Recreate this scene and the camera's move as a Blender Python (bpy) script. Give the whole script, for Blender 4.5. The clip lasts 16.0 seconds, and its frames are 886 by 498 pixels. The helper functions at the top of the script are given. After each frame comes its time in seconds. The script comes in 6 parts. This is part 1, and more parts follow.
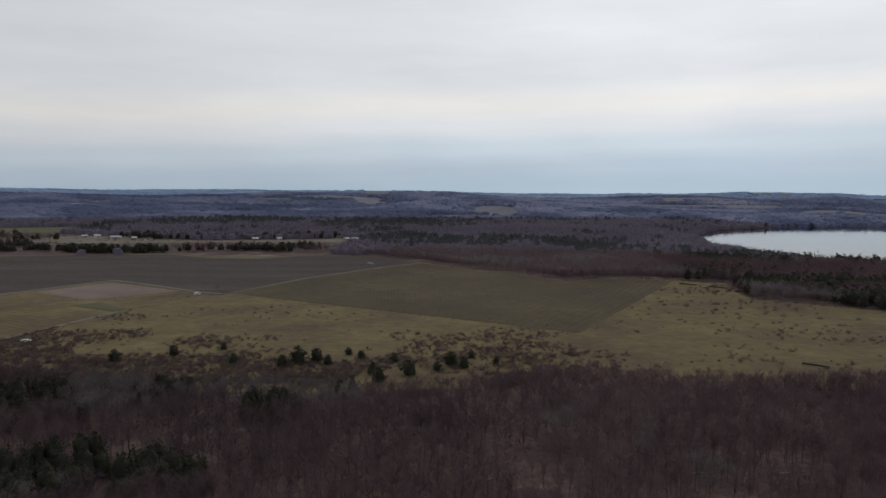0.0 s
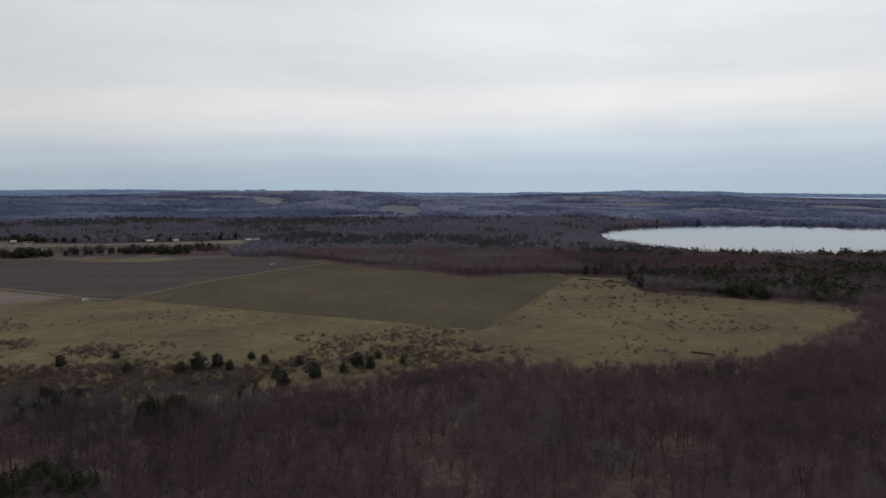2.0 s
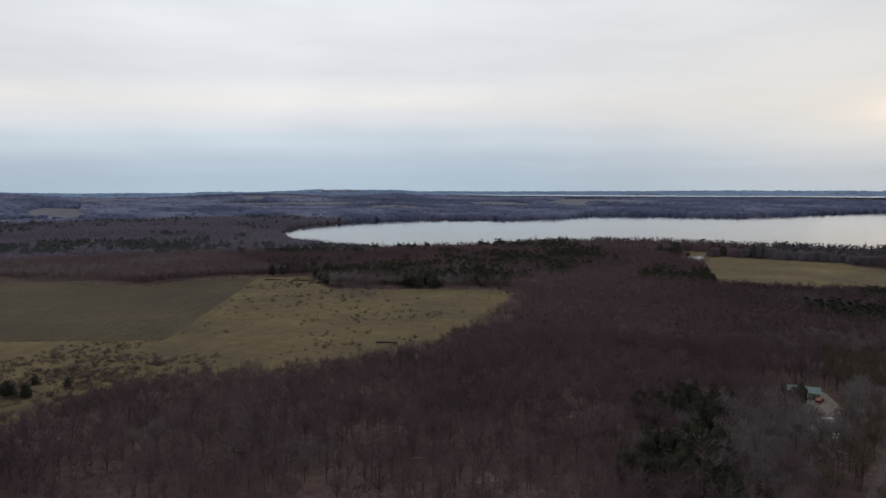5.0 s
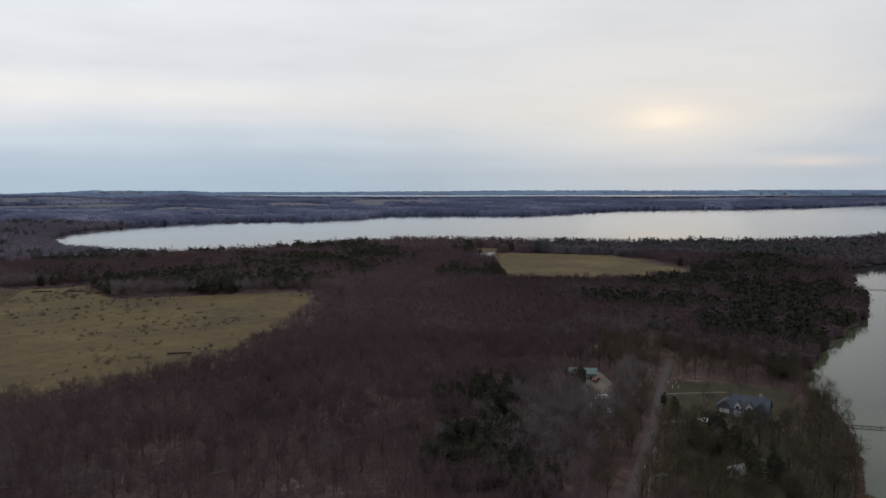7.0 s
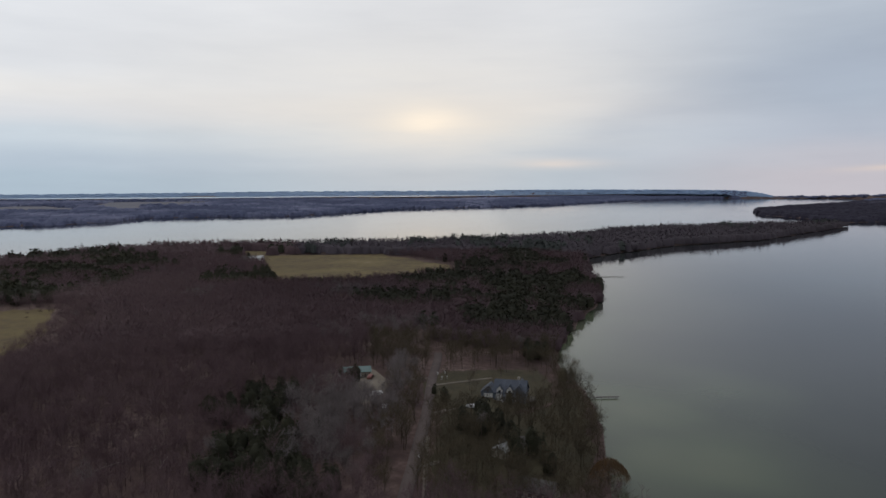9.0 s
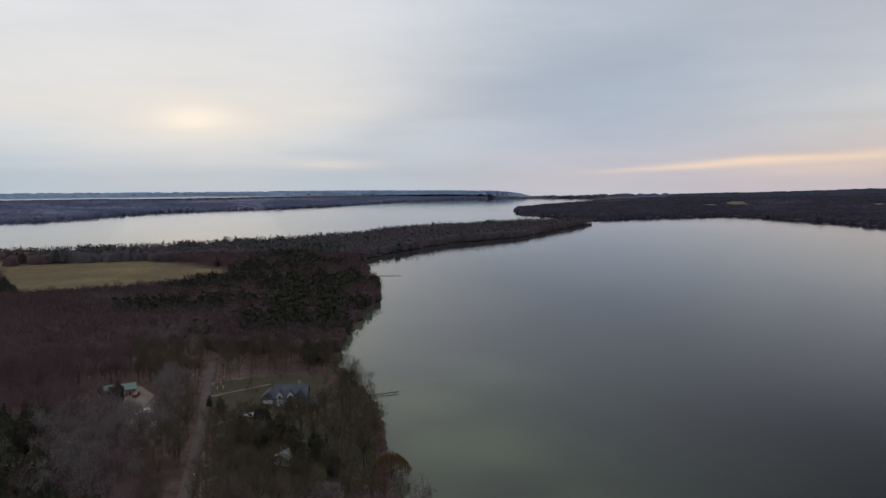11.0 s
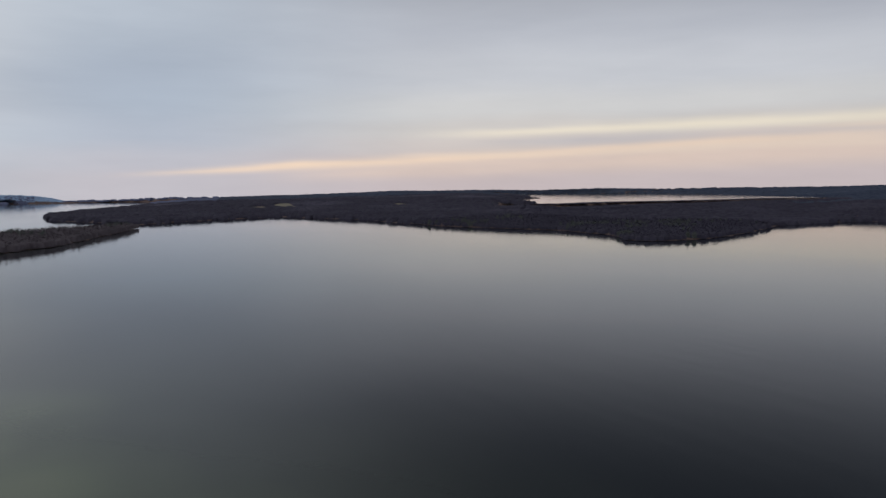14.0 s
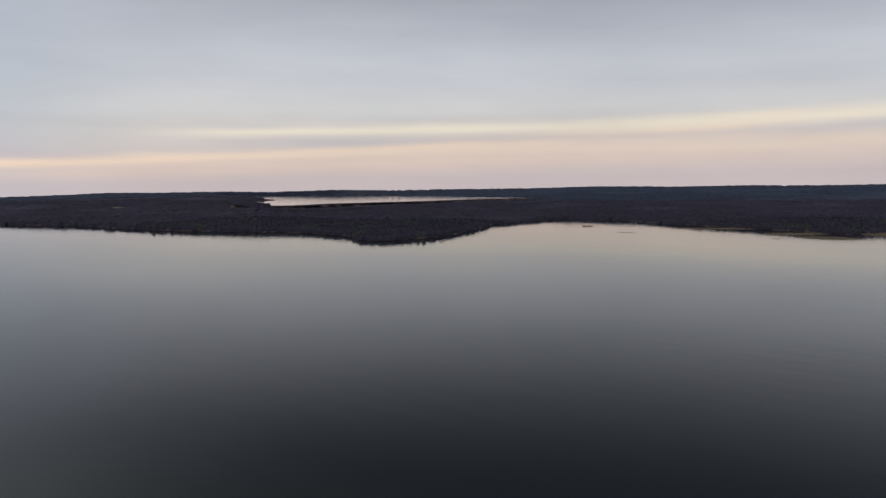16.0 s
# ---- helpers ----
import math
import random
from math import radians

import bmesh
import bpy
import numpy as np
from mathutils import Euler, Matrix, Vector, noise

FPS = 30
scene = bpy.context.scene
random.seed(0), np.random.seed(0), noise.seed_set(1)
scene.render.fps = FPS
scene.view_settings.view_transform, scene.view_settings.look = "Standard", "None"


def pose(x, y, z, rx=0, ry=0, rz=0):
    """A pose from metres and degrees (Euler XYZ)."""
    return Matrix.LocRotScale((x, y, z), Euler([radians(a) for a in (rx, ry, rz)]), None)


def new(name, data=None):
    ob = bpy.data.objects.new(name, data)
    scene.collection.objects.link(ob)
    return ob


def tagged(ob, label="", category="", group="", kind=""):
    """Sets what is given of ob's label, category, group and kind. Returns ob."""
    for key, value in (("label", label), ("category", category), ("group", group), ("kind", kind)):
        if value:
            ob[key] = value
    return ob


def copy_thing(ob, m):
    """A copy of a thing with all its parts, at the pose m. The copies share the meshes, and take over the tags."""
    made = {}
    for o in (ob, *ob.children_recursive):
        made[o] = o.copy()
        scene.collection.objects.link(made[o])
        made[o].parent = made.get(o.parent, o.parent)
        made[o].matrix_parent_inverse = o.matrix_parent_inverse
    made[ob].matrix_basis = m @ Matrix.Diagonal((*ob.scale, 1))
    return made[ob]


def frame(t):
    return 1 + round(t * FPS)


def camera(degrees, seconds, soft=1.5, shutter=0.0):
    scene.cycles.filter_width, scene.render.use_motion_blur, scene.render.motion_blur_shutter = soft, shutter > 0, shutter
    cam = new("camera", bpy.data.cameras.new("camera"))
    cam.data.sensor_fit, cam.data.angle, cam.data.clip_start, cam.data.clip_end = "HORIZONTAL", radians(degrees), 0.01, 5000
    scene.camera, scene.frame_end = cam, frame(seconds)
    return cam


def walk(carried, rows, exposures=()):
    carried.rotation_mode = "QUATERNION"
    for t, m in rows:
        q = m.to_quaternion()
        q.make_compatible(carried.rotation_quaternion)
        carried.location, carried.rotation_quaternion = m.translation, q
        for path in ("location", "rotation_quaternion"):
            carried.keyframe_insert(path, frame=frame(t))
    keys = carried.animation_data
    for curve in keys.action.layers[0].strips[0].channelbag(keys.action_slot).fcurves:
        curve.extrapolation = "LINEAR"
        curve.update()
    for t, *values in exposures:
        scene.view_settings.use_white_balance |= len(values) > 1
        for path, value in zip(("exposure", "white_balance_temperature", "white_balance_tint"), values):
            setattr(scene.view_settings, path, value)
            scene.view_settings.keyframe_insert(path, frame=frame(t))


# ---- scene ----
cam = camera(64.09, 16.0, soft=1.5)
EYE = 85.0
PATH = [
    (0.0, pose(0, 0, EYE, 84.84, -0.34, 0.00)),
    (0.5, pose(0, 0, EYE, 84.86, -0.33, -0.69)),
    (1.0, pose(0, 0, EYE, 84.85, -0.30, -2.41)),
    (1.5, pose(0, 0, EYE, 84.84, -0.25, -4.83)),
    (2.0, pose(0, 0, EYE, 84.83, -0.20, -7.72)),
    (2.5, pose(0, 0, EYE, 84.81, -0.13, -11.34)),
    (3.0, pose(0, 0, EYE, 84.82, -0.08, -15.42)),
    (3.5, pose(0, 0, EYE, 84.81, -0.06, -19.98)),
    (4.0, pose(0, 0, EYE, 84.81, -0.03, -24.56)),
    (6.5, pose(0, 0, EYE, 84.84, 0.03, -44.83)),
    (7.0, pose(0, 0, EYE, 84.85, 0.05, -49.06)),
    (7.5, pose(0, 0, EYE, 84.86, 0.07, -53.43)),
    (8.0, pose(0, 0, EYE, 84.88, 0.10, -58.07)),
    (8.5, pose(0, 0, EYE, 84.89, 0.13, -62.85)),
    (9.0, pose(0, 0, EYE, 84.88, 0.18, -67.53)),
    (11.5, pose(0, 0, EYE, 84.91, 0.23, -90.40)),
    (12.0, pose(0, 0, EYE, 84.92, 0.27, -95.40)),
    (12.5, pose(0, 0, EYE, 84.93, 0.26, -99.75)),
    (13.0, pose(0, 0, EYE, 84.95, 0.26, -105.81)),
    (13.5, pose(0, 0, EYE, 84.97, 0.31, -114.28)),
    (14.0, pose(0, 0, EYE, 84.98, 0.32, -120.64)),
    (14.5, pose(0, 0, EYE, 84.98, 0.30, -124.93)),
    (15.0, pose(0, 0, EYE, 85.00, 0.28, -130.90)),
    (15.5, pose(0, 0, EYE, 85.00, 0.30, -137.77)),
    (16.0, pose(0, 0, EYE, 85.01, 0.30, -141.80)),
]
walk(cam, PATH)

# ---- world: overcast dusk sky, sun low behind the cloud ----
SUN_AZ, SUN_EL = 66.5, 5.0
ZENITH = 0.5  # how much brighter the cloud is overhead than at its foot


def srgb(r, g, b):
    f = lambda c: c / 12.92 if c <= 0.04045 else ((c + 0.055) / 1.055) ** 2.4
    return (f(r / 255), f(g / 255), f(b / 255), 1.0)


world = bpy.data.worlds.new("overcast_sky")
scene.world = world
world.use_nodes = True
wt = world.node_tree
wt.nodes.clear()


def wn(kind):
    return wt.nodes.new(kind)


def plug(sock, v):
    if isinstance(v, (int, float)):
        sock.default_value = v
    else:
        wt.links.new(v, sock)


def wmath(op, a, b=0.0, clamp=False):
    n = wn("ShaderNodeMath")
    n.operation, n.use_clamp = op, clamp
    plug(n.inputs[0], a)
    plug(n.inputs[1], b)
    return n.outputs[0]


def wramp(fac, stops):
    n = wn("ShaderNodeValToRGB")
    n.color_ramp.interpolation = "EASE"
    els = n.color_ramp.elements
    for i, (p, col) in enumerate(stops):
        e = els[i] if i < 2 else els.new(p)
        e.position, e.color = p, srgb(*col)
    wt.links.new(fac, n.inputs[0])
    return n.outputs[0]


def wstep(v, a, b):
    n = wn("ShaderNodeMapRange")
    n.interpolation_type = "SMOOTHSTEP"
    plug(n.inputs[0], v)
    n.inputs[1].default_value, n.inputs[2].default_value = a, b
    return n.outputs[0]


def wmix(fac, a, b, mode="MIX"):
    n = wn("ShaderNodeMix")
    n.data_type, n.blend_type = "RGBA", mode
    plug(n.inputs[0], fac)
    for s, v in ((n.inputs[6], a), (n.inputs[7], b)):
        if isinstance(v, tuple):
            s.default_value = v
        else:
            wt.links.new(v, s)
    return n.outputs[2]


def wnoise(x, y, scale, detail=4.0, rough=0.55, z=0.0):
    c = wn("ShaderNodeCombineXYZ")
    plug(c.inputs[0], x)
    plug(c.inputs[1], y)
    plug(c.inputs[2], z)
    n = wn("ShaderNodeTexNoise")
    n.inputs["Scale"].default_value, n.inputs["Detail"].default_value, n.inputs["Roughness"].default_value = scale, detail, rough
    wt.links.new(c.outputs[0], n.inputs["Vector"])
    return n.outputs[0]


coord = wn("ShaderNodeTexCoord")
split = wn("ShaderNodeSeparateXYZ")
wt.links.new(coord.outputs["Generated"], split.inputs[0])
azim = wmath("MULTIPLY", wmath("ARCTAN2", split.outputs[0], split.outputs[1]), 57.2958)
azim = wmath("ADD", azim, wmath("MULTIPLY", wmath("LESS_THAN", azim, -110.0), 360.0))
elev = wmath("MULTIPLY", wmath("ARCSINE", split.outputs[2]), 57.2958)

# cloud deck: colours by height for four quarters of the sky, wavering with slow noise
drift = wmath("SUBTRACT", wnoise(wmath("MULTIPLY", azim, 0.03), wmath("MULTIPLY", elev, 0.08), 1.0, 3.0), 0.5)
lift = wmath("MULTIPLY", wmath("SUBTRACT", wmath("MINIMUM", azim, 40.0), 8.0), 0.022)
height = wmath("ADD", wmath("SUBTRACT", elev, lift), wmath("MULTIPLY", drift, 3.0))
h20 = wmath("DIVIDE", height, 20.0, True)
north = wramp(h20, [(0.0, (166, 183, 197)), (0.05, (174, 188, 202)), (0.15, (193, 204, 214)), (0.23, (212, 215, 220)), (0.31, (224, 223, 222)),
                    (0.42, (214, 217, 222)), (0.65, (218, 221, 226)), (1.0, (220, 222, 227))])
east = wramp(h20, [(0.0, (170, 186, 199)), (0.07, (181, 194, 206)), (0.15, (198, 206, 213)), (0.26, (214, 213, 213)), (0.36, (216, 217, 219)), (0.65, (215, 217, 221)), (1.0, (214, 217, 222))])
gap = wramp(h20, [(0.0, (189, 186, 194)), (0.06, (185, 186, 196)), (0.15, (176, 184, 198)), (0.3, (170, 181, 196)), (0.6, (183, 192, 204)), (1.0, (180, 188, 200))])
south = wramp(h20, [(0.0, (194, 182, 184)), (0.06, (199, 186, 184)), (0.14, (201, 193, 190)), (0.2, (200, 196, 194)), (0.27, (202, 202, 203)), (0.4, (192, 195, 202)), (0.6, (182, 186, 196)), (1.0, (168, 173, 184))])
sky = wmix(wstep(azim, 28.0, 58.0), north, east)
sky = wmix(wstep(azim, 74.0, 97.0), sky, gap)
sky = wmix(wstep(azim, 98.0, 122.0), sky, south)


def streak(base, a0, e0, slope, wide, grow, a_on, a_off, col, amount, seed):
    """A lit edge of the cloud sheet: a line that climbs with the azimuth and wavers."""
    waver = wmath("SUBTRACT", wnoise(wmath("MULTIPLY", azim, 0.06), wmath("MULTIPLY", elev, 0.5), 1.0, 3.0, 0.55, seed), 0.5)
    da = wmath("SUBTRACT", azim, a0)
    line = wmath("ADD", wmath("ADD", wmath("MULTIPLY", da, slope), e0), wmath("MULTIPLY", waver, 0.9))
    w = wmath("ADD", wmath("MULTIPLY", wmath("MAXIMUM", da, 0.0), grow), wide)
    g = wmath("EXPONENT", wmath("MULTIPLY", wmath("POWER", wmath("ABSOLUTE", wmath("DIVIDE", wmath("SUBTRACT", elev, line), w)), 2.0), -1.0))
    g = wmath("MULTIPLY", g, wmath("MULTIPLY", wstep(azim, a_on, a_on + 12), wmath("SUBTRACT", 1.0, wstep(azim, a_off, a_off + 14))))
    g = wmath("MULTIPLY", g, wmath("ADD", wmath("MULTIPLY", waver, 1.4), 1.0))
    return wmix(wmath("MULTIPLY", g, amount, True), base, srgb(*col))


sky = streak(sky, 101.0, 1.25, 0.05, 0.24, 0.008, 94.0, 162.0, (240, 214, 190), 0.75, 2.1)
sky = streak(sky, 112.0, 1.1, 0.035, 0.5, 0.012, 104.0, 178.0, (222, 200, 186), 0.6, 4.4)
sky = streak(sky, 120.0, 4.2, 0.014, 0.3, 0.006, 116.0, 176.0, (232, 222, 204), 0.75, 6.2)
sky = streak(sky, 118.0, 2.6, 0.012, 0.22, 0.003, 112.0, 176.0, (226, 208, 192), 0.5, 11.3)
sky = streak(sky, 120.0, 3.4, 0.016, 0.26, 0.004, 120.0, 176.0, (184, 182, 188), 0.5, 7.9)
sky = streak(sky, 78.0, 3.5, 0.24, 1.6, 0.06, 70.0, 98.0, (166, 176, 192), 0.4, 8.3)
# dark band added mostly above the view, to darken the southern water's reflection
thick = wmath("MULTIPLY", wmath("MULTIPLY", wstep(azim, 90.0, 132.0), wstep(elev, 9.0, 25.0)), wmath("SUBTRACT", 1.0, wstep(elev, 40.0, 75.0)))
sky = wmix(wmath("MULTIPLY", thick, 0.88), sky, srgb(60, 67, 77))
# unseen sky away from the evening side, dimmed to darken woods facing it
away = wmath("MULTIPLY", wmath("ADD", wstep(azim, 185.0, 225.0), wmath("SUBTRACT", 1.0, wstep(azim, -95.0, -50.0))), wmath("SUBTRACT", 1.0, wstep(elev, 30.0, 60.0)))
sky = wmix(wmath("MULTIPLY", away, 0.5), sky, srgb(96, 104, 118))
# the deck is thinner towards the sun's side of the north
cr = wn("ShaderNodeValToRGB")
for i, (p, v) in enumerate(((0.0, 0.88), (0.14, 0.9), (0.33, 1.05), (0.5, 1.15), (0.66, 1.12), (0.85, 1.05))):
    e = cr.color_ramp.elements[i] if i < 2 else cr.color_ramp.elements.new(p)
    e.position, e.color = p, (v / 1.2, v / 1.2, v / 1.2, 1)
wt.links.new(wmath("DIVIDE", wmath("ADD", azim, 45.0), 130.0, True), cr.inputs[0])
sky = wmix(1.0, sky, cr.outputs[0], "MULTIPLY")
sky = wmix(1.0, sky, (1.2, 1.2, 1.2, 1.0), "MULTIPLY")
# an overcast sky is brightest overhead
crown_light = wn("ShaderNodeCombineColor")
for i in range(3):
    plug(crown_light.inputs[i], wmath("ADD", wmath("MULTIPLY", wstep(elev, 32.0, 62.0), ZENITH), 1.0))
# soft mottling of the deck
puff = wnoise(wmath("MULTIPLY", azim, 0.035), wmath("MULTIPLY", elev, 0.16), 1.0, 5.0, 0.55, 9.1)
fine = wnoise(wmath("MULTIPLY", azim, 0.1), wmath("MULTIPLY", elev, 0.7), 1.0, 4.0, 0.6, 5.3)
tone = wmath("ADD", wmath("MULTIPLY", wmath("SUBTRACT", puff, 0.5), 0.34), wmath("MULTIPLY", wmath("SUBTRACT", fine, 0.5), 0.10))
grey = wn("ShaderNodeCombineColor")
for i, k in enumerate((1.05, 1.0, 0.88)):
    plug(grey.inputs[i], wmath("ADD", wmath("MULTIPLY", tone, k), 1.0))
sky = wmix(1.0, sky, grey.outputs[0], "MULTIPLY")
sky = wmix(1.0, sky, crown_light.outputs[0], "MULTIPLY")


def glow(base, a, e, sa, se, col, amount):
    """The veiled sun shining through a thin place in the cloud."""
    u = wmath("POWER", wmath("ABSOLUTE", wmath("DIVIDE", wmath("SUBTRACT", azim, a), sa)), 2.0)
    v = wmath("POWER", wmath("ABSOLUTE", wmath("DIVIDE", wmath("SUBTRACT", elev, e), se)), 2.0)
    g = wmath("EXPONENT", wmath("MULTIPLY", wmath("ADD", u, v), -1.0))
    g = wmath("MULTIPLY", g, wmath("ADD", wmath("MULTIPLY", wmath("SUBTRACT", fine, 0.5), 1.6), 1.0))
    return wmix(wmath("MULTIPLY", g, amount, True), base, srgb(*col))


sky = glow(sky, SUN_AZ - 2.0, SUN_EL + 1.6, 15.0, 4.2, (232, 229, 224), 0.45)
sky = glow(sky, SUN_AZ + 1.5, SUN_EL - 0.4, 9.0, 2.4, (226, 220, 212), 0.5)
sky = glow(sky, SUN_AZ, SUN_EL + 0.1, 3.2, 1.2, (250, 239, 224), 0.85)
sky = glow(sky, 76.8, 1.7, 3.4, 0.4, (232, 218, 208), 0.45)

clear = wn("ShaderNodeTexSky")
clear.sky_type, clear.sun_disc = "NISHITA", False
clear.sun_elevation, clear.sun_rotation = radians(SUN_EL), radians(SUN_AZ)
bg_cloud, bg_clear, add = wn("ShaderNodeBackground"), wn("ShaderNodeBackground"), wn("ShaderNodeAddShader")
wt.links.new(sky, bg_cloud.inputs[0])
wt.links.new(clear.outputs[0], bg_clear.inputs[0])
bg_cloud.inputs[1].default_value, bg_clear.inputs[1].default_value = 0.98, 0.0012
out = wn("ShaderNodeOutputWorld")
wt.links.new(bg_cloud.outputs[0], add.inputs[0])
wt.links.new(bg_clear.outputs[0], add.inputs[1])
wt.links.new(add.outputs[0], out.inputs[0])

sun = new("sun", bpy.data.lights.new("sun", "SUN"))
sun.data.energy, sun.data.angle, sun.data.color = 0.003, radians(14), (1.0, 0.94, 0.88)
SUN_DIR = Vector((math.sin(radians(SUN_AZ)) * math.cos(radians(SUN_EL + 2)), math.cos(radians(SUN_AZ)) * math.cos(radians(SUN_EL + 2)), math.sin(radians(SUN_EL + 2))))
sun.matrix_world = Matrix.Translation((0, 0, 300)) @ (-SUN_DIR).to_track_quat("-Z", "Y").to_matrix().to_4x4()

# ---- materials ----


def material(name, stops, scale=1.0, rough=0.9, fine=0.0, bump=0.0, bump_scale=None, stretch=(1, 1, 1), attr="", spec=0.3, metal=0.0, turn=0.0, gain=1.9, through_light=0.0):
    """A surface with two scales of noise through a colour ramp (linear colours); attr adds a per-piece tint to the ramp."""
    m = bpy.data.materials.new(name)
    m.use_nodes = True
    nt = m.node_tree
    p = nt.nodes["Principled BSDF"]
    p.inputs["Roughness"].default_value, p.inputs["Metallic"].default_value, p.inputs["Specular IOR Level"].default_value = rough, metal, spec
    tc = nt.nodes.new("ShaderNodeTexCoord")
    mp = nt.nodes.new("ShaderNodeMapping")
    mp.inputs["Scale"].default_value, mp.inputs["Rotation"].default_value = stretch, (0, 0, turn)
    nt.links.new(tc.outputs["Object"], mp.inputs[0])

    def tex(s, d):
        n = nt.nodes.new("ShaderNodeTexNoise")
        n.inputs["Scale"].default_value, n.inputs["Detail"].default_value, n.inputs["Roughness"].default_value = s, d, 0.6
        nt.links.new(mp.outputs[0], n.inputs["Vector"])
        return n.outputs[0]

    def calc(op, a, b):
        n = nt.nodes.new("ShaderNodeMath")
        n.operation = op
        for s, v in zip(n.inputs, (a, b)):
            if isinstance(v, (int, float)):
                s.default_value = v
            else:
                nt.links.new(v, s)
        return n.outputs[0]

    fac = tex(scale, 5.0)
    if fine:
        fac = calc("ADD", calc("MULTIPLY", fac, 0.6), calc("MULTIPLY", tex(fine, 4.0), 0.4))
    fac = calc("ADD", calc("MULTIPLY", calc("SUBTRACT", fac, 0.5), gain), 0.5)
    if attr == "island":
        g = nt.nodes.new("ShaderNodeNewGeometry")
        fac = calc("ADD", calc("MULTIPLY", fac, 0.35), calc("MULTIPLY", g.outputs["Random Per Island"], 0.65))
    elif attr == "object":
        g = nt.nodes.new("ShaderNodeObjectInfo")
        fac = calc("ADD", calc("MULTIPLY", fac, 0.35), calc("MULTIPLY", g.outputs["Random"], 0.65))
    elif attr:
        g = nt.nodes.new("ShaderNodeAttribute")
        g.attribute_name = attr
        fac = calc("ADD", calc("MULTIPLY", fac, 0.3), calc("MULTIPLY", g.outputs["Fac"], 0.7))
    ramp = nt.nodes.new("ShaderNodeValToRGB")
    els = ramp.color_ramp.elements
    for i, (pos, col) in enumerate(stops):
        e = els[i] if i < 2 else els.new(pos)
        e.position, e.color = pos, (*col, 1.0)
    nt.links.new(fac, ramp.inputs[0])
    nt.links.new(ramp.outputs[0], p.inputs["Base Color"])
    if bump:
        b = nt.nodes.new("ShaderNodeBump")
        b.inputs["Strength"].default_value, b.inputs["Distance"].default_value = 1.0, bump
        nt.links.new(tex(bump_scale or fine or scale, 5.0), b.inputs["Height"])
        nt.links.new(b.outputs[0], p.inputs["Normal"])
    if through_light:
        thin, mix = nt.nodes.new("ShaderNodeBsdfTranslucent"), nt.nodes.new("ShaderNodeMixShader")
        nt.links.new(ramp.outputs[0], thin.inputs["Color"])
        mix.inputs[0].default_value = through_light
        nt.links.new(p.outputs[0], mix.inputs[1])
        nt.links.new(thin.outputs[0], mix.inputs[2])
        nt.links.new(mix.outputs[0], nt.nodes["Material Output"].inputs["Surface"])
    return m


M_LITTER = material("leaf_litter", [(0.1, (0.046, 0.028, 0.025)), (0.5, (0.083, 0.051, 0.044)), (0.78, (0.135, 0.092, 0.078)), (1.0, (0.25, 0.19, 0.162))], 0.03, 1.0, 0.35, 0.15, gain=2.8)
M_MEADOW = material("dormant_meadow", [(0.0, (0.0642, 0.0417, 0.0274)), (0.3, (0.0963, 0.0689, 0.0343)), (0.5, (0.121, 0.0892, 0.0392)), (0.72, (0.148, 0.112, 0.0461)), (1.0, (0.198, 0.145, 0.0764))], 0.018, 1.0, 0.16, 0.3, gain=2.6)
M_ORCHARD = material("orchard_turf", [(0.0, (0.0451, 0.0326, 0.0183)), (0.5, (0.0692, 0.0527, 0.0238)), (1.0, (0.105, 0.0767, 0.0422))], 0.012, 1.0, 0.12, 0.1, gain=2.8)
M_VINE = material("vineyard_ground", [(0.0, (0.034, 0.025, 0.024)), (0.4, (0.054, 0.041, 0.037)), (0.7, (0.07, 0.056, 0.042)), (1.0, (0.1, 0.078, 0.062))], 0.03, 1.0, 0.22, 0.1, stretch=(0.12, 1, 1), turn=radians(33.7), gain=3.2)
M_TILLED = material("tilled_soil", [(0.1, (0.13, 0.092, 0.077)), (0.5, (0.18, 0.132, 0.11)), (0.9, (0.24, 0.185, 0.152))], 0.03, 1.0, 0.6, 0.12)
M_PALE = material("stubble_field", [(0.1, (0.095, 0.082, 0.06)), (0.5, (0.135, 0.118, 0.083)), (0.9, (0.19, 0.168, 0.125))], 0.015, 1.0, 0.1, 0.1)
# open fields greyed and blued, the haze being part of the colour
M_FARFIELD = material("hazed_fields", [(0.1, (0.0994, 0.0988, 0.118)), (0.5, (0.137, 0.134, 0.153)), (0.9, (0.186, 0.18, 0.199))], 0.008, 1.0, 0.05, 0.1)
M_LUSH = material("green_field", [(0.1, (0.0627, 0.0561, 0.0264)), (0.5, (0.0817, 0.0739, 0.0336)), (0.9, (0.112, 0.0969, 0.0464))], 0.015, 1.0, 0.1, 0.1)
M_LAWN = material("lawn_grass", [(0.1, (0.0357, 0.0304, 0.018)), (0.5, (0.0525, 0.0442, 0.0243)), (0.9, (0.0819, 0.0626, 0.0378))], 0.1, 1.0, 0.8, 0.08)
M_TRACK = material("gravel_track", [(0.1, (0.12, 0.102, 0.082)), (0.5, (0.165, 0.14, 0.115)), (0.9, (0.22, 0.19, 0.155))], 0.15, 0.95, 2.0, 0.04)
M_ROAD = material("worn_asphalt", [(0.1, (0.0704, 0.0515, 0.0471)), (0.5, (0.096, 0.0718, 0.0654)), (0.9, (0.132, 0.101, 0.0912))], 0.12, 0.9, 2.5, 0.02)
M_YARD = material("yard_gravel", [(0.1, (0.13, 0.108, 0.083)), (0.5, (0.185, 0.155, 0.12)), (0.9, (0.25, 0.213, 0.168))], 0.15, 0.95, 2.0, 0.04)
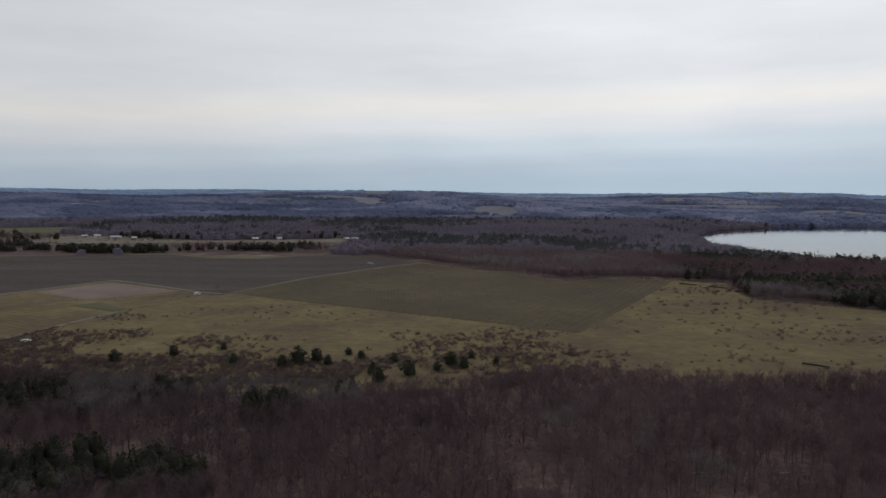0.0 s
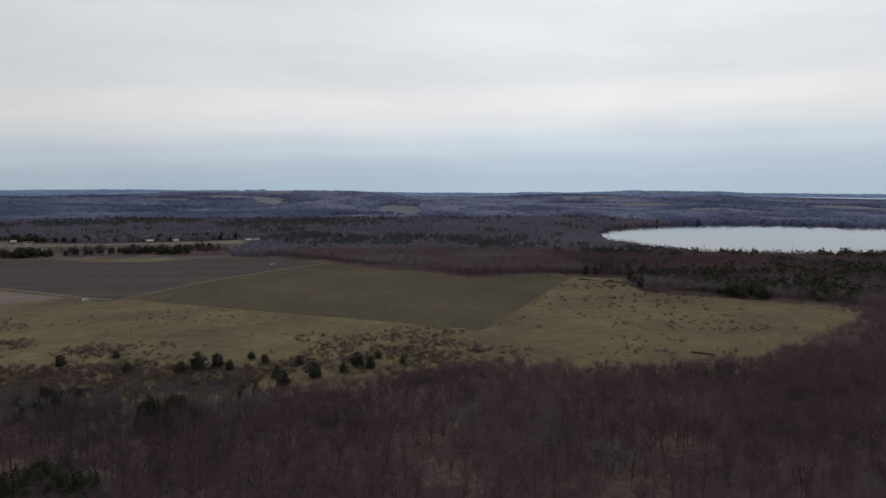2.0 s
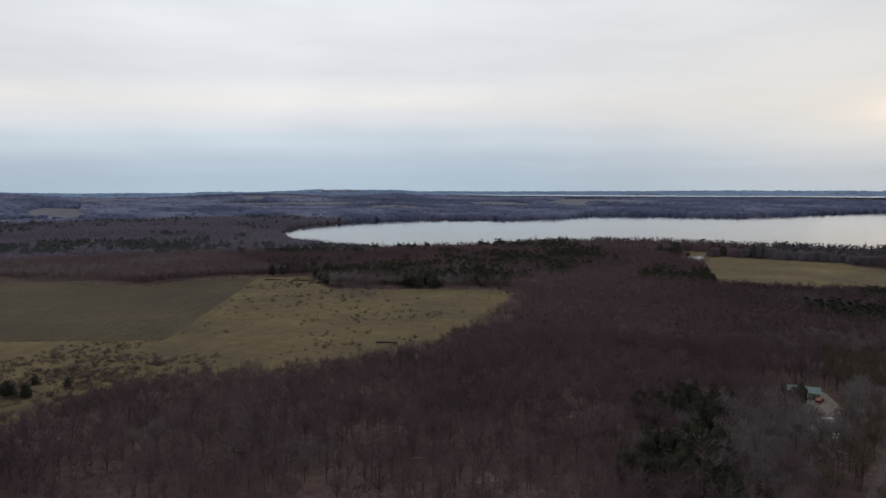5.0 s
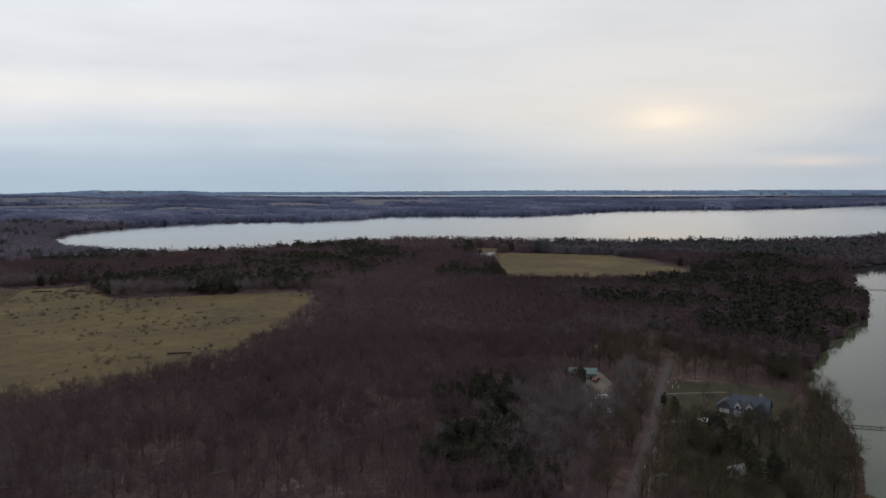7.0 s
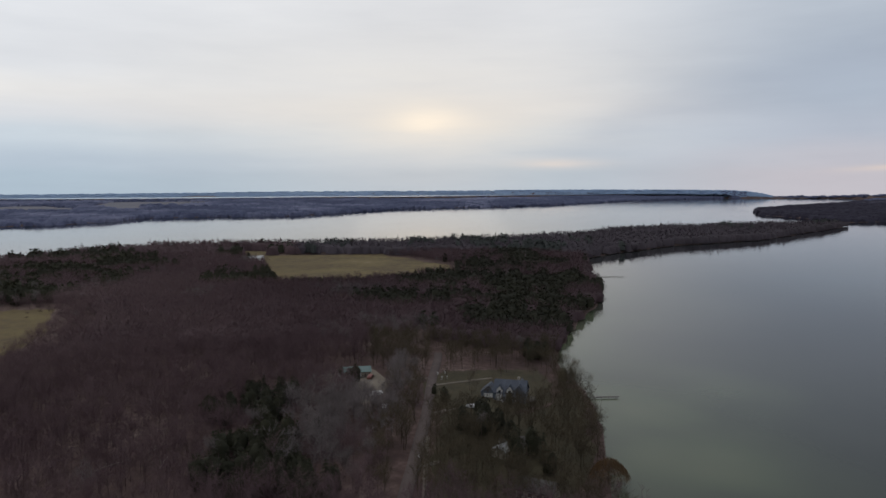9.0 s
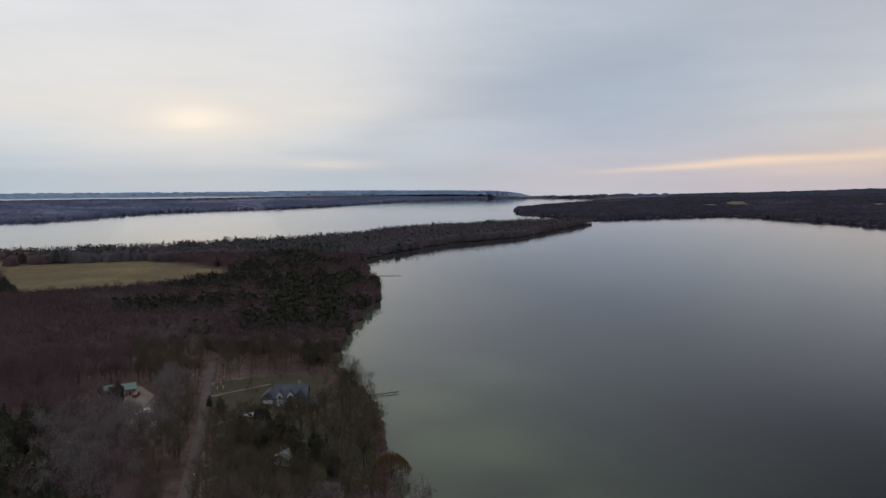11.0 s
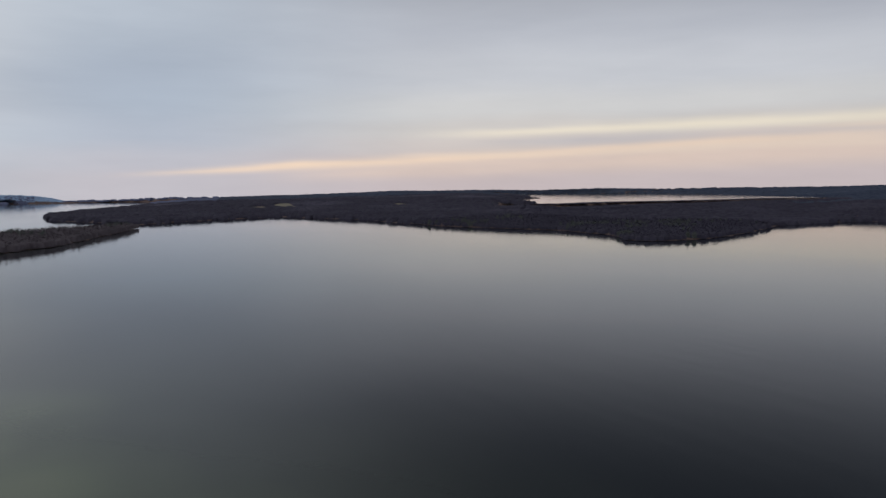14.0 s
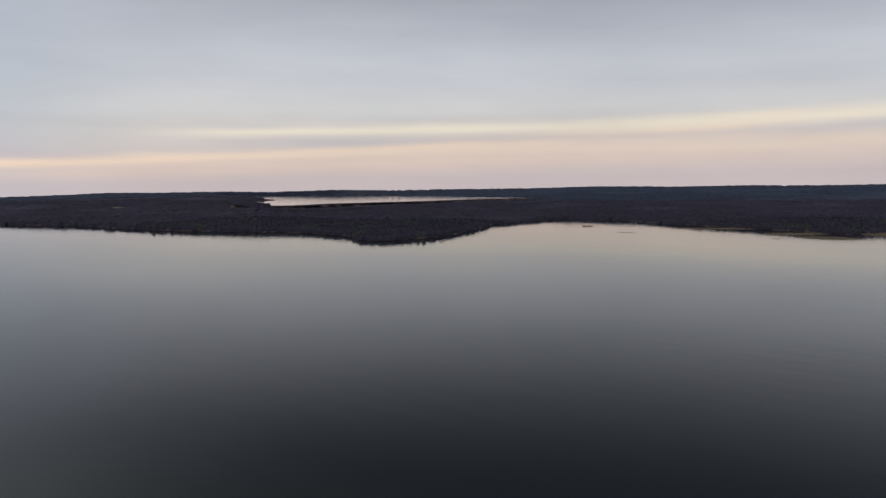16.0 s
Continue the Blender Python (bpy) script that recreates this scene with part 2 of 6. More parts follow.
M_TWIG = material("bare_hardwood_twigs", [(0.0, (0.0832, 0.054, 0.0604)), (0.45, (0.135, 0.0889, 0.0954)), (0.75, (0.177, 0.122, 0.125)), (1.0, (0.219, 0.167, 0.162))], 0.15, 0.95, attr="tint", through_light=0.45)
M_ASPEN = material("pale_aspen_twigs", [(0.0, (0.116, 0.0968, 0.0957)), (0.5, (0.182, 0.156, 0.154)), (1.0, (0.259, 0.228, 0.223))], 0.15, 0.95, attr="tint", through_light=0.45)
M_BARK = material("grey_bark", [(0.0, (0.0572, 0.0432, 0.0432)), (0.5, (0.0949, 0.0729, 0.0716)), (1.0, (0.15, 0.124, 0.119))], 0.8, 0.95, 3.0, 0.02, stretch=(1, 1, 0.25))
M_NEEDLE = material("conifer_needles", [(0.0, (0.024, 0.024, 0.015)), (0.5, (0.0382, 0.0382, 0.0215)), (1.0, (0.0639, 0.0595, 0.0309))], 0.3, 0.85, attr="tint", through_light=0.3)
M_SHRUB = material("brush_twigs", [(0.0, (0.088, 0.0582, 0.0598)), (0.5, (0.13, 0.0918, 0.0874)), (1.0, (0.178, 0.14, 0.115))], 0.2, 0.95, attr="tint", through_light=0.45)
M_GARDEN = material("olive_brown_brush", [(0.0, (0.06, 0.048, 0.034)), (0.5, (0.092, 0.075, 0.05)), (1.0, (0.14, 0.11, 0.075))], 0.2, 0.95, attr="tint", through_light=0.45)
M_WILLOW = material("willow_twigs", [(0.0, (0.0952, 0.054, 0.027)), (0.5, (0.143, 0.0864, 0.045)), (1.0, (0.197, 0.126, 0.072))], 0.4, 0.9, attr="tint", through_light=0.4)
M_REED = material("dead_reeds", [(0.0, (0.12, 0.09, 0.055)), (0.5, (0.17, 0.13, 0.08)), (1.0, (0.22, 0.175, 0.11))], 0.2, 0.95, attr="tint", through_light=0.4)
# far hardwood, paler and bluer: distance haze is put into the colour
M_FARWOOD = material("hazed_woods", [(0.0, (0.0723, 0.0854, 0.153)), (0.35, (0.12, 0.135, 0.221)), (0.7, (0.191, 0.205, 0.306)), (1.0, (0.293, 0.302, 0.402))], 0.01, 1.0, attr="tint", through_light=0.3)
# palest of the woods, the ridge carries the haze in its colour
M_RIDGE = material("hazed_ridge", [(0.0, (0.145, 0.21, 0.323)), (0.5, (0.272, 0.378, 0.546)), (1.0, (0.425, 0.553, 0.736))], 0.01, 1.0, attr="tint", through_light=0.3)
# twigs and needles of the middle distance, lightened by haze in the colour
M_MIDWOOD = material("hazed_hardwood", [(0.0, (0.115, 0.0952, 0.124)), (0.5, (0.177, 0.15, 0.188)), (1.0, (0.242, 0.218, 0.256))], 0.02, 1.0, attr="tint", through_light=0.45)
M_MIDNEEDLE = material("hazed_conifer_needles", [(0.0, (0.0469, 0.051, 0.051)), (0.5, (0.0653, 0.0714, 0.0663)), (1.0, (0.0918, 0.096, 0.0816))], 0.05, 0.9, attr="tint", through_light=0.3)
# two darker copies of the twigs, with backlit shade put into the colour
M_BACKLITWOOD = material("backlit_woods", [(0.0, (0.0395, 0.036, 0.0556)), (0.5, (0.0576, 0.0523, 0.0783)), (1.0, (0.0936, 0.0864, 0.123))], 0.01, 1.0, attr="tint", through_light=0.4)
M_SHADEWOOD = material("shaded_woods", [(0.0, (0.0701, 0.06, 0.0707)), (0.5, (0.104, 0.0864, 0.1)), (1.0, (0.15, 0.129, 0.146))], 0.02, 1.0, attr="tint", through_light=0.4)
# dark southern woods with the blue of distance haze painted in
M_BLUEWOOD = material("haze_blue_woods", [(0.0, (0.0322, 0.0425, 0.0736)), (0.5, (0.0483, 0.0609, 0.0966)), (1.0, (0.0713, 0.0851, 0.121))], 0.01, 1.0, attr="tint", through_light=0.3)


def water_material():
    m = bpy.data.materials.new("lake_water")
    m.use_nodes = True
    nt = m.node_tree
    p = nt.nodes["Principled BSDF"]
    p.inputs["Roughness"].default_value, p.inputs["IOR"].default_value = 0.06, 1.22
    at = nt.nodes.new("ShaderNodeAttribute")
    at.attribute_name = "shoal"
    ramp = nt.nodes.new("ShaderNodeValToRGB")
    els = ramp.color_ramp.elements
    for i, (pos, col) in enumerate([(0.0, (0.009, 0.011, 0.014)), (0.35, (0.034, 0.039, 0.033)), (0.7, (0.076, 0.09, 0.055)), (1.0, (0.118, 0.128, 0.078))]):
        e = els[i] if i < 2 else els.new(pos)
        e.position, e.color = pos, (*col, 1.0)
    nt.links.new(at.outputs["Fac"], ramp.inputs[0])
    nt.links.new(ramp.outputs[0], p.inputs["Base Color"])
    tc = nt.nodes.new("ShaderNodeTexCoord")
    mp = nt.nodes.new("ShaderNodeMapping")
    mp.inputs["Rotation"].default_value, mp.inputs["Scale"].default_value = (0, 0, radians(45)), (0.22, 1.0, 1.0)
    nt.links.new(tc.outputs["Object"], mp.inputs[0])

    def tex(scale, detail, source):
        n = nt.nodes.new("ShaderNodeTexNoise")
        n.inputs["Scale"].default_value, n.inputs["Detail"].default_value = scale, detail
        nt.links.new(source, n.inputs["Vector"])
        return n.outputs[0]

    # wind lanes: smoother and rougher bands across the lake
    lanes = tex(0.014, 5.0, mp.outputs[0])
    rg = nt.nodes.new("ShaderNodeMapRange")
    rg.inputs[1].default_value, rg.inputs[2].default_value, rg.inputs[3].default_value, rg.inputs[4].default_value = 0.35, 0.7, 0.05, 0.075
    nt.links.new(lanes, rg.inputs[0])
    nt.links.new(rg.outputs[0], p.inputs["Roughness"])
    b1, b2 = nt.nodes.new("ShaderNodeBump"), nt.nodes.new("ShaderNodeBump")
    b1.inputs["Strength"].default_value, b1.inputs["Distance"].default_value = 1.0, 0.045
    b2.inputs["Strength"].default_value, b2.inputs["Distance"].default_value = 1.0, 0.02
    nt.links.new(tex(0.09, 3.0, mp.outputs[0]), b1.inputs["Height"])
    nt.links.new(tex(0.5, 3.0, tc.outputs["Object"]), b2.inputs["Height"])
    nt.links.new(b1.outputs[0], b2.inputs["Normal"])
    nt.links.new(b2.outputs[0], p.inputs["Normal"])
    return m


M_WATER = water_material()
M_WHITE = material("white_siding", [(0.1, (0.62, 0.62, 0.6)), (0.9, (0.8, 0.8, 0.78))], 0.8, 0.6, 6.0, 0.005, stretch=(1, 1, 6))
M_TAN = material("tan_siding", [(0.1, (0.3, 0.27, 0.22)), (0.9, (0.42, 0.38, 0.32))], 0.8, 0.7, 6.0, 0.005, stretch=(1, 1, 6))
M_SLATE = material("blue_grey_shingles", [(0.1, (0.05, 0.057, 0.075)), (0.5, (0.075, 0.085, 0.108)), (0.9, (0.105, 0.118, 0.145))], 0.6, 0.8, 5.0, 0.02)
M_TEAL = material("teal_metal_roof", [(0.1, (0.0936, 0.147, 0.14)), (0.9, (0.144, 0.204, 0.191))], 0.3, 0.45, 4.0, 0.01, stretch=(5, 0.3, 1))
M_PALEROOF = material("weathered_metal_roof", [(0.1, (0.35, 0.35, 0.343)), (0.9, (0.504, 0.504, 0.49))], 0.3, 0.45, 4.0, 0.01, stretch=(5, 0.3, 1))
M_DARKROOF = material("dark_shingles", [(0.1, (0.06, 0.055, 0.05)), (0.9, (0.12, 0.11, 0.1))], 0.6, 0.85, 5.0, 0.02)
M_PANE = material("window_glass", [(0.1, (0.02, 0.025, 0.03)), (0.9, (0.04, 0.045, 0.05))], 0.5, 0.08, spec=0.5)
M_DOOR = material("painted_door", [(0.1, (0.1, 0.08, 0.07)), (0.9, (0.16, 0.13, 0.11))], 0.7, 0.6, 4.0)
M_PLANK = material("weathered_planks", [(0.1, (0.1, 0.09, 0.078)), (0.9, (0.2, 0.182, 0.158))], 0.6, 0.9, 5.0, 0.01, stretch=(6, 0.6, 1))
M_CARPAINT = material("white_car_paint", [(0.1, (0.68, 0.68, 0.68)), (0.9, (0.8, 0.8, 0.8))], 0.5, 0.3, spec=0.5)
M_REDPAINT = material("dull_red_paint", [(0.1, (0.16, 0.04, 0.03)), (0.9, (0.24, 0.07, 0.05))], 0.5, 0.4, spec=0.5)
M_TYRE = material("black_rubber", [(0.1, (0.015, 0.015, 0.015)), (0.9, (0.03, 0.03, 0.03))], 2.0, 0.9)
M_LOG = material("dead_log_bark", [(0.1, (0.045, 0.036, 0.03)), (0.9, (0.12, 0.099, 0.0825))], 0.8, 0.95, 4.0, 0.03)
M_DEADWOOD = material("barkless_dead_wood", [(0.1, (0.17, 0.145, 0.125)), (0.9, (0.29, 0.26, 0.23))], 0.8, 0.95, 4.0, 0.02)
M_BLUEWALL = material("blue_grey_siding", [(0.1, (0.11, 0.125, 0.16)), (0.9, (0.16, 0.18, 0.22))], 0.8, 0.7, 6.0, 0.005, stretch=(1, 1, 6))

# ---- plan of the land: metres, lake level at z = 0, the viewpoint above the origin ----
LAKE = np.array([(190, 30), (221, 36), (267, 48), (289, 56), (327, 77), (333, 79), (383, 86), (443, 90), (501, 88), (581, 99), (655, 123), (747, 147),
                 (822, 157), (880, 139), (1015, 88), (1180, -34), (1440, -137), (1625, -212), (1662, -188), (1510, -50), (1370, 80), (1250, 190), (1090, 240),
                 (1040, 285), (935, 352), (870, 445), (812, 545), (742, 660), (684, 748), (584, 752), (536, 745), (424, 795), (396, 872), (376, 985), (430, 1200)], float)


def by_bearing(pairs):
    """Plan points from bearings (degrees) and distances (metres)."""
    return np.array([(d * math.sin(radians(a)), d * math.cos(radians(a))) for a, d in pairs], float)


LAKE = np.vstack([LAKE, by_bearing([(20.4, 1400), (21.4, 1480), (25.3, 1640), (29.9, 1765), (35, 1775), (38.9, 1780), (42.5, 1890), (44.6, 2060), (50.5, 2060), (55.6, 2050), (59.2, 2240), (63.7, 2560), (68.3, 2720), (72.8, 2850),
                                    (77.3, 3170), (81.7, 3830), (85.9, 4400), (89.6, 4740)]),
                  [(4865, -60), (4865, -500), (4790, -820), (4300, -650), (3600, -455), (3100, -250), (2700, -90), (2478, -50), (2150, -70), (1964, -161), (1825, -208), (1790, -228), (1940, -455), (2012, -640), (1690, -762), (1320, -775), (1050, -885), (905, -875), (805, -812),
                         (765, -828), (748, -920), (815, -1145), (915, -1345), (925, -1580), (890, -1665), (745, -1665), (555, -1535), (305, -1430), (197, -1385), (150, -1480),
                         (-60, -1420), (-240, -1150), (-240, -650), (-150, -200), (-40, -50), (40, -35), (100, -28), (150, 5)]])


NORTH_LAKE = by_bearing([(34.5, 3850), (35.5, 3751), (38.9, 3581), (44.5, 3501), (50.5, 3463), (54.8, 3501), (59.2, 3581), (63.7, 3501), (70.5, 3751), (77.3, 4146), (81.6, 4438), (86.7, 4703), (89, 4770), (89.7, 4850), (86.5, 4850), (82, 4835), (77.3, 4700),
                         (70.5, 4202), (63.7, 4092), (50.5, 3797), (44.5, 3843), (35.5, 3939)])
SOUTH_LAKE = by_bearing([(127.0, 2504), (128.2, 2085), (129.1, 2020), (132.2, 2214), (139.0, 2470), (144.9, 2921), (148.8, 3080), (146.8, 3210), (141.0, 3963), (134.0, 4850), (133, 4910), (124.6, 4910), (125.2, 4700), (125.9, 4300), (127.3, 3700), (128.9, 2966), (128.6, 2850), (127.5, 2700)])
LAKES = ((LAKE, 0.0), (NORTH_LAKE, 30.0), (SOUTH_LAKE, 36.0))


def hash2(ix, iy, seed):
    h = (ix.astype(np.int64) * 374761393 + iy.astype(np.int64) * 668265263 + seed * 974711) & 0xFFFFFFFF
    h = ((h ^ (h >> 13)) * 1274126177) & 0xFFFFFFFF
    return ((h ^ (h >> 16)) & 0xFFFF) / 65535.0


def wave(x, y, size, seed=0, octaves=3):
    """Value noise from 0 to 1 over the plan; size in metres."""
    x, y, total, amp, norm = np.asarray(x, float), np.asarray(y, float), 0.0, 1.0, 0.0
    for k in range(octaves):
        u, v = x / size, y / size
        i, j = np.floor(u), np.floor(v)
        a, b = u - i, v - j
        a, b = a * a * (3 - 2 * a), b * b * (3 - 2 * b)
        s = seed + 17 * k
        total = total + amp * ((hash2(i, j, s) * (1 - a) + hash2(i + 1, j, s) * a) * (1 - b) + (hash2(i, j + 1, s) * (1 - a) + hash2(i + 1, j + 1, s) * a) * b)
        norm, amp, size = norm + amp, amp * 0.5, size * 0.5
    return total / norm


def signed(poly, x, y):
    """Distance to the outline of a polygon, negative inside."""
    x, y = np.asarray(x, float), np.asarray(y, float)
    best, inside = np.full(x.shape, 1e18), np.zeros(x.shape, bool)
    for (ax, ay), (bx, by) in zip(poly, np.roll(poly, -1, 0)):
        dx, dy = bx - ax, by - ay
        t = np.clip(((x - ax) * dx + (y - ay) * dy) / (dx * dx + dy * dy), 0, 1)
        best = np.minimum(best, (x - ax - t * dx) ** 2 + (y - ay - t * dy) ** 2)
        if dy:
            cross = (ay > y) != (by > y)
            inside ^= cross & (x < ax + dx * (y - ay) / dy)
    return np.where(inside, -1, 1) * np.sqrt(best)


def shore(k, x, y):
    r = np.hypot(x, y)
    wob = np.clip(r * 0.012, 3, 14)
    return signed(LAKES[k][0], x, y) + (wave(x, y, 60, 5 + k, 3) - 0.5) * wob


def far_edge(az):
    """How far off the last water lies, by bearing."""
    return np.interp(az, (35, 44.5, 50.5, 63.7, 70.5, 77.3, 82, 89, 103, 124, 133, 134, 141, 146.8, 152), (3950, 3843, 3797, 4092, 4202, 4700, 4835, 4850, 4870, 4890, 4890, 4850, 3963, 3210, 3100))


def land_z(x, y):
    x, y = np.asarray(x, float), np.asarray(y, float)
    r, az = np.hypot(x, y), np.degrees(np.arctan2(x, y))
    rim = np.interp(az, (-60, -32, -16, -8, 4, 13, 18, 25, 36, 47, 54, 64, 77, 86, 89, 90.5, 91.6, 92.6, 95.5, 99.5, 103.6, 109.6, 116.8, 120.6, 125, 128, 133, 137, 143, 152, 164, 174, 190),
                    (-0.38, -0.38, -0.42, -0.46, -0.52, -0.53, -0.45, -0.40, -0.44, -0.40, -0.31, -0.32, -0.26, -0.28, -0.31, -0.37, -0.52, -0.80, -0.72, -0.62, -0.6, -0.44, -0.24, -0.18, -0.17, -0.22, -0.08, -0.13, -0.07, 0.02, 0.08, 0.1, 0.1))
    top = EYE + 4900 * np.tan(np.radians(rim)) - 12
    begin = np.interp(az, (90, 100, 118, 126, 180), (2000, 2050, 1500, 1200, 1200))
    roll = (wave(x, y, 260, 3, 2) - 0.5) * 3.0
    z = 3.5 + roll + (top - 3.5) * np.clip((r - begin) / (4900 - begin), 0, 1) ** 1.12 - 0.02 * np.clip(r - 4900, 0, None)
    z = z + (wave(x, y, 420, 8, 3) - 0.5) * np.interp(r, (1200, 2600, 4600), (0, 14, 16))
    z = z + (wave(x, y, 560, 12, 2) - 0.42) * 52 * np.interp(r, (1500, 2300, 4200, 4850), (0, 1, 1, 0)) * np.interp(az, (29, 34), (1, 0))
    # two low quarters open on to wide lakes, with a ridge beyond the water
    low = 5 + roll + (wave(x, y, 420, 8, 3) - 0.5) * np.interp(r, (1200, 2600), (0, 9))
    reach = far_edge(az)
    rise = np.clip((r - reach) / (4950 - reach), 0, 1)
    low = low + np.interp(az, (30, 50, 80, 88, 120), (12, 12, 9, 0, 0)) * np.clip((r - 2200) / 1200, 0, 1) * (1 - rise)
    low = low + np.interp(az, (110, 126, 150), (0, 1, 1)) * np.interp(r / np.interp(az, (128.7, 132.2, 139, 144.9, 149), (2030, 2214, 2470, 2921, 3080)), (0.7, 0.97), (0, 17)) * (1 - rise)
    low = low * (1 - rise) + (EYE + 4950 * np.tan(np.radians(rim)) - 12) * rise
    w = np.interp(az, (30, 37, 96, 104), (0, 1, 1, 0)) + np.interp(az, (123.5, 127, 148, 151.5), (0, 1, 1, 0))
    z = z * (1 - w) + low * w
    z = z + 14 * np.exp(-(((x - 2900) / 520) ** 2 + ((y + 470) / 190) ** 2))
    z = z + 27 * np.exp(-(((x - 1180) / 230) ** 2 + ((y - 95) / 130) ** 2))
    for k in (1, 2, 0):
        level = LAKES[k][1]
        d = shore(k, x, y)
        near = (d < 420) & (r < far_edge(az)) if k == 0 else (d < 95) & (r < far_edge(az) - 60)
        slope = 0.035
        z = np.where(near & (d >= 0), np.clip(z, level + 0.012 * np.minimum(d, 250), level + 0.35 + (slope + np.interp(r, (1600, 2600), (0.06, 0.012)) * np.clip(d / 150, 0, 1)) * d), z)
        z = np.where(d < 0, level - np.minimum(4.0, 0.12 * -d), z)
    return z


def mesh_from(name, verts, faces, mat, attrs=()):
    """One mesh from arrays: verts n x 3, faces m x 3 or m x 4; attrs: (name, values per vertex)."""
    me = bpy.data.meshes.new(name)
    verts, faces = np.asarray(verts, np.float32), np.asarray(faces, np.int32)
    k = faces.shape[1]
    me.vertices.add(len(verts))
    me.vertices.foreach_set("co", verts.ravel())
    me.loops.add(faces.size)
    me.loops.foreach_set("vertex_index", faces.ravel())
    me.polygons.add(len(faces))
    me.polygons.foreach_set("loop_start", np.arange(0, faces.size, k, dtype=np.int32))
    for key, values in attrs:
        a = me.attributes.new(key, "FLOAT", "POINT")
        a.data.foreach_set("value", np.asarray(values, np.float32))
    me.update(calc_edges=True)
    if mat:
        me.materials.append(mat)
    return me


def smooth(me):
    me.polygons.foreach_set("use_smooth", np.ones(len(me.polygons), bool))
    return me


RINGS = np.concatenate([[0.0, 8, 16], 22 * 1.023 ** np.arange(0, 208), 2500 * 1.014 ** np.arange(0, 60)])
RINGS = np.append(np.sort(RINGS[RINGS < 4890]), [4912, 4930, 4945, 4956])
SPOKES = np.concatenate([np.arange(-48, 184, 0.72), np.arange(184, 312, 3.0)])


def polar_grid():
    a, r = np.meshgrid(np.radians(SPOKES), RINGS)
    n, m = len(RINGS), len(SPOKES)
    i, j = np.meshgrid(np.arange(n - 1), np.arange(m), indexing="ij")
    k = (j + 1) % m
    quads = np.stack([i * m + j, i * m + k, (i + 1) * m + k, (i + 1) * m + j], -1).reshape(-1, 4)[:, ::-1]
    return (r * np.sin(a)).ravel(), (r * np.cos(a)).ravel(), quads


GX, GY, QUADS = polar_grid()
ground = new("ground", smooth(mesh_from("ground", np.stack([GX, GY, land_z(GX, GY)], 1), QUADS, M_LITTER)))
tagged(ground, "rolling ground under brown leaf litter reaching the horizon", "ground", kind="structure")


def lake_sheet(name, k, label):
    poly, level = LAKES[k]
    d = shore(k, GX, GY)
    keep = (d[QUADS] < (2 if k else 25)).any(1)
    used = np.unique(QUADS[keep])
    back = np.zeros(len(GX), np.int64)
    back[used] = np.arange(len(used))
    x, y = GX[used], GY[used]
    r = np.hypot(x, y)
    reach = np.interp(r, (220, 330, 500, 900), (240, 180, 110, 40)) * (0.7 + 0.7 * wave(x, y, 90, 31))
    shoal = np.clip(1 + d[used] / reach, 0, 1) ** 1.2 * np.interp(r, (300, 900), (1, 0.3)) * (0.45 + 0.6 * wave(x, y, 45, 40)) * np.interp(y, (-150, -20), (0.05, 1))
    ob = new(name, smooth(mesh_from(name, np.stack([x, y, np.full(len(x), level)], 1), back[QUADS[keep]], M_WATER, [("shoal", shoal)])))
    return tagged(ob, label, "lake", kind="structure")


lake_sheet("water", 0, "calm grey lake reflecting the dusk sky")
lake_sheet("water", 1, "far pale lake below the horizon")
lake_sheet("water", 2, "far bright lake behind the wooded shore")


def drape(name, poly, mat, label, category, lift=0.12, cell=9.0, ragged=2.0):
    """A field laid over the ground, its edge slightly ragged."""
    poly = np.array(poly, float)
    (x0, y0), (x1, y1) = poly.min(0) - 5, poly.max(0) + 5
    nx, ny = int((x1 - x0) / cell) + 2, int((y1 - y0) / cell) + 2
    x, y = np.meshgrid(np.linspace(x0, x1, nx), np.linspace(y0, y1, ny))
    x, y = x.ravel(), y.ravel()
    i, j = np.meshgrid(np.arange(ny - 1), np.arange(nx - 1), indexing="ij")
    q = np.stack([i * nx + j, i * nx + j + 1, (i + 1) * nx + j + 1, (i + 1) * nx + j], -1).reshape(-1, 4)
    d = signed(poly, x, y) + (wave(x, y, 14, 2) - 0.5) * ragged
    # the rim sinks below the ground where the outline cuts a cell, so that the seam is the outline itself
    z = land_z(x, y) + np.clip(-d * 0.25, -2.0, lift)
    keep = (d[q] < cell * 1.5).any(1)
    used = np.unique(q[keep])
    back = np.zeros(len(x), np.int64)
    back[used] = np.arange(len(used))
    ob = new(name, smooth(mesh_from(name, np.stack([x, y, z], 1)[used], back[q[keep]], mat)))
    return tagged(ob, label, category, kind="structure")


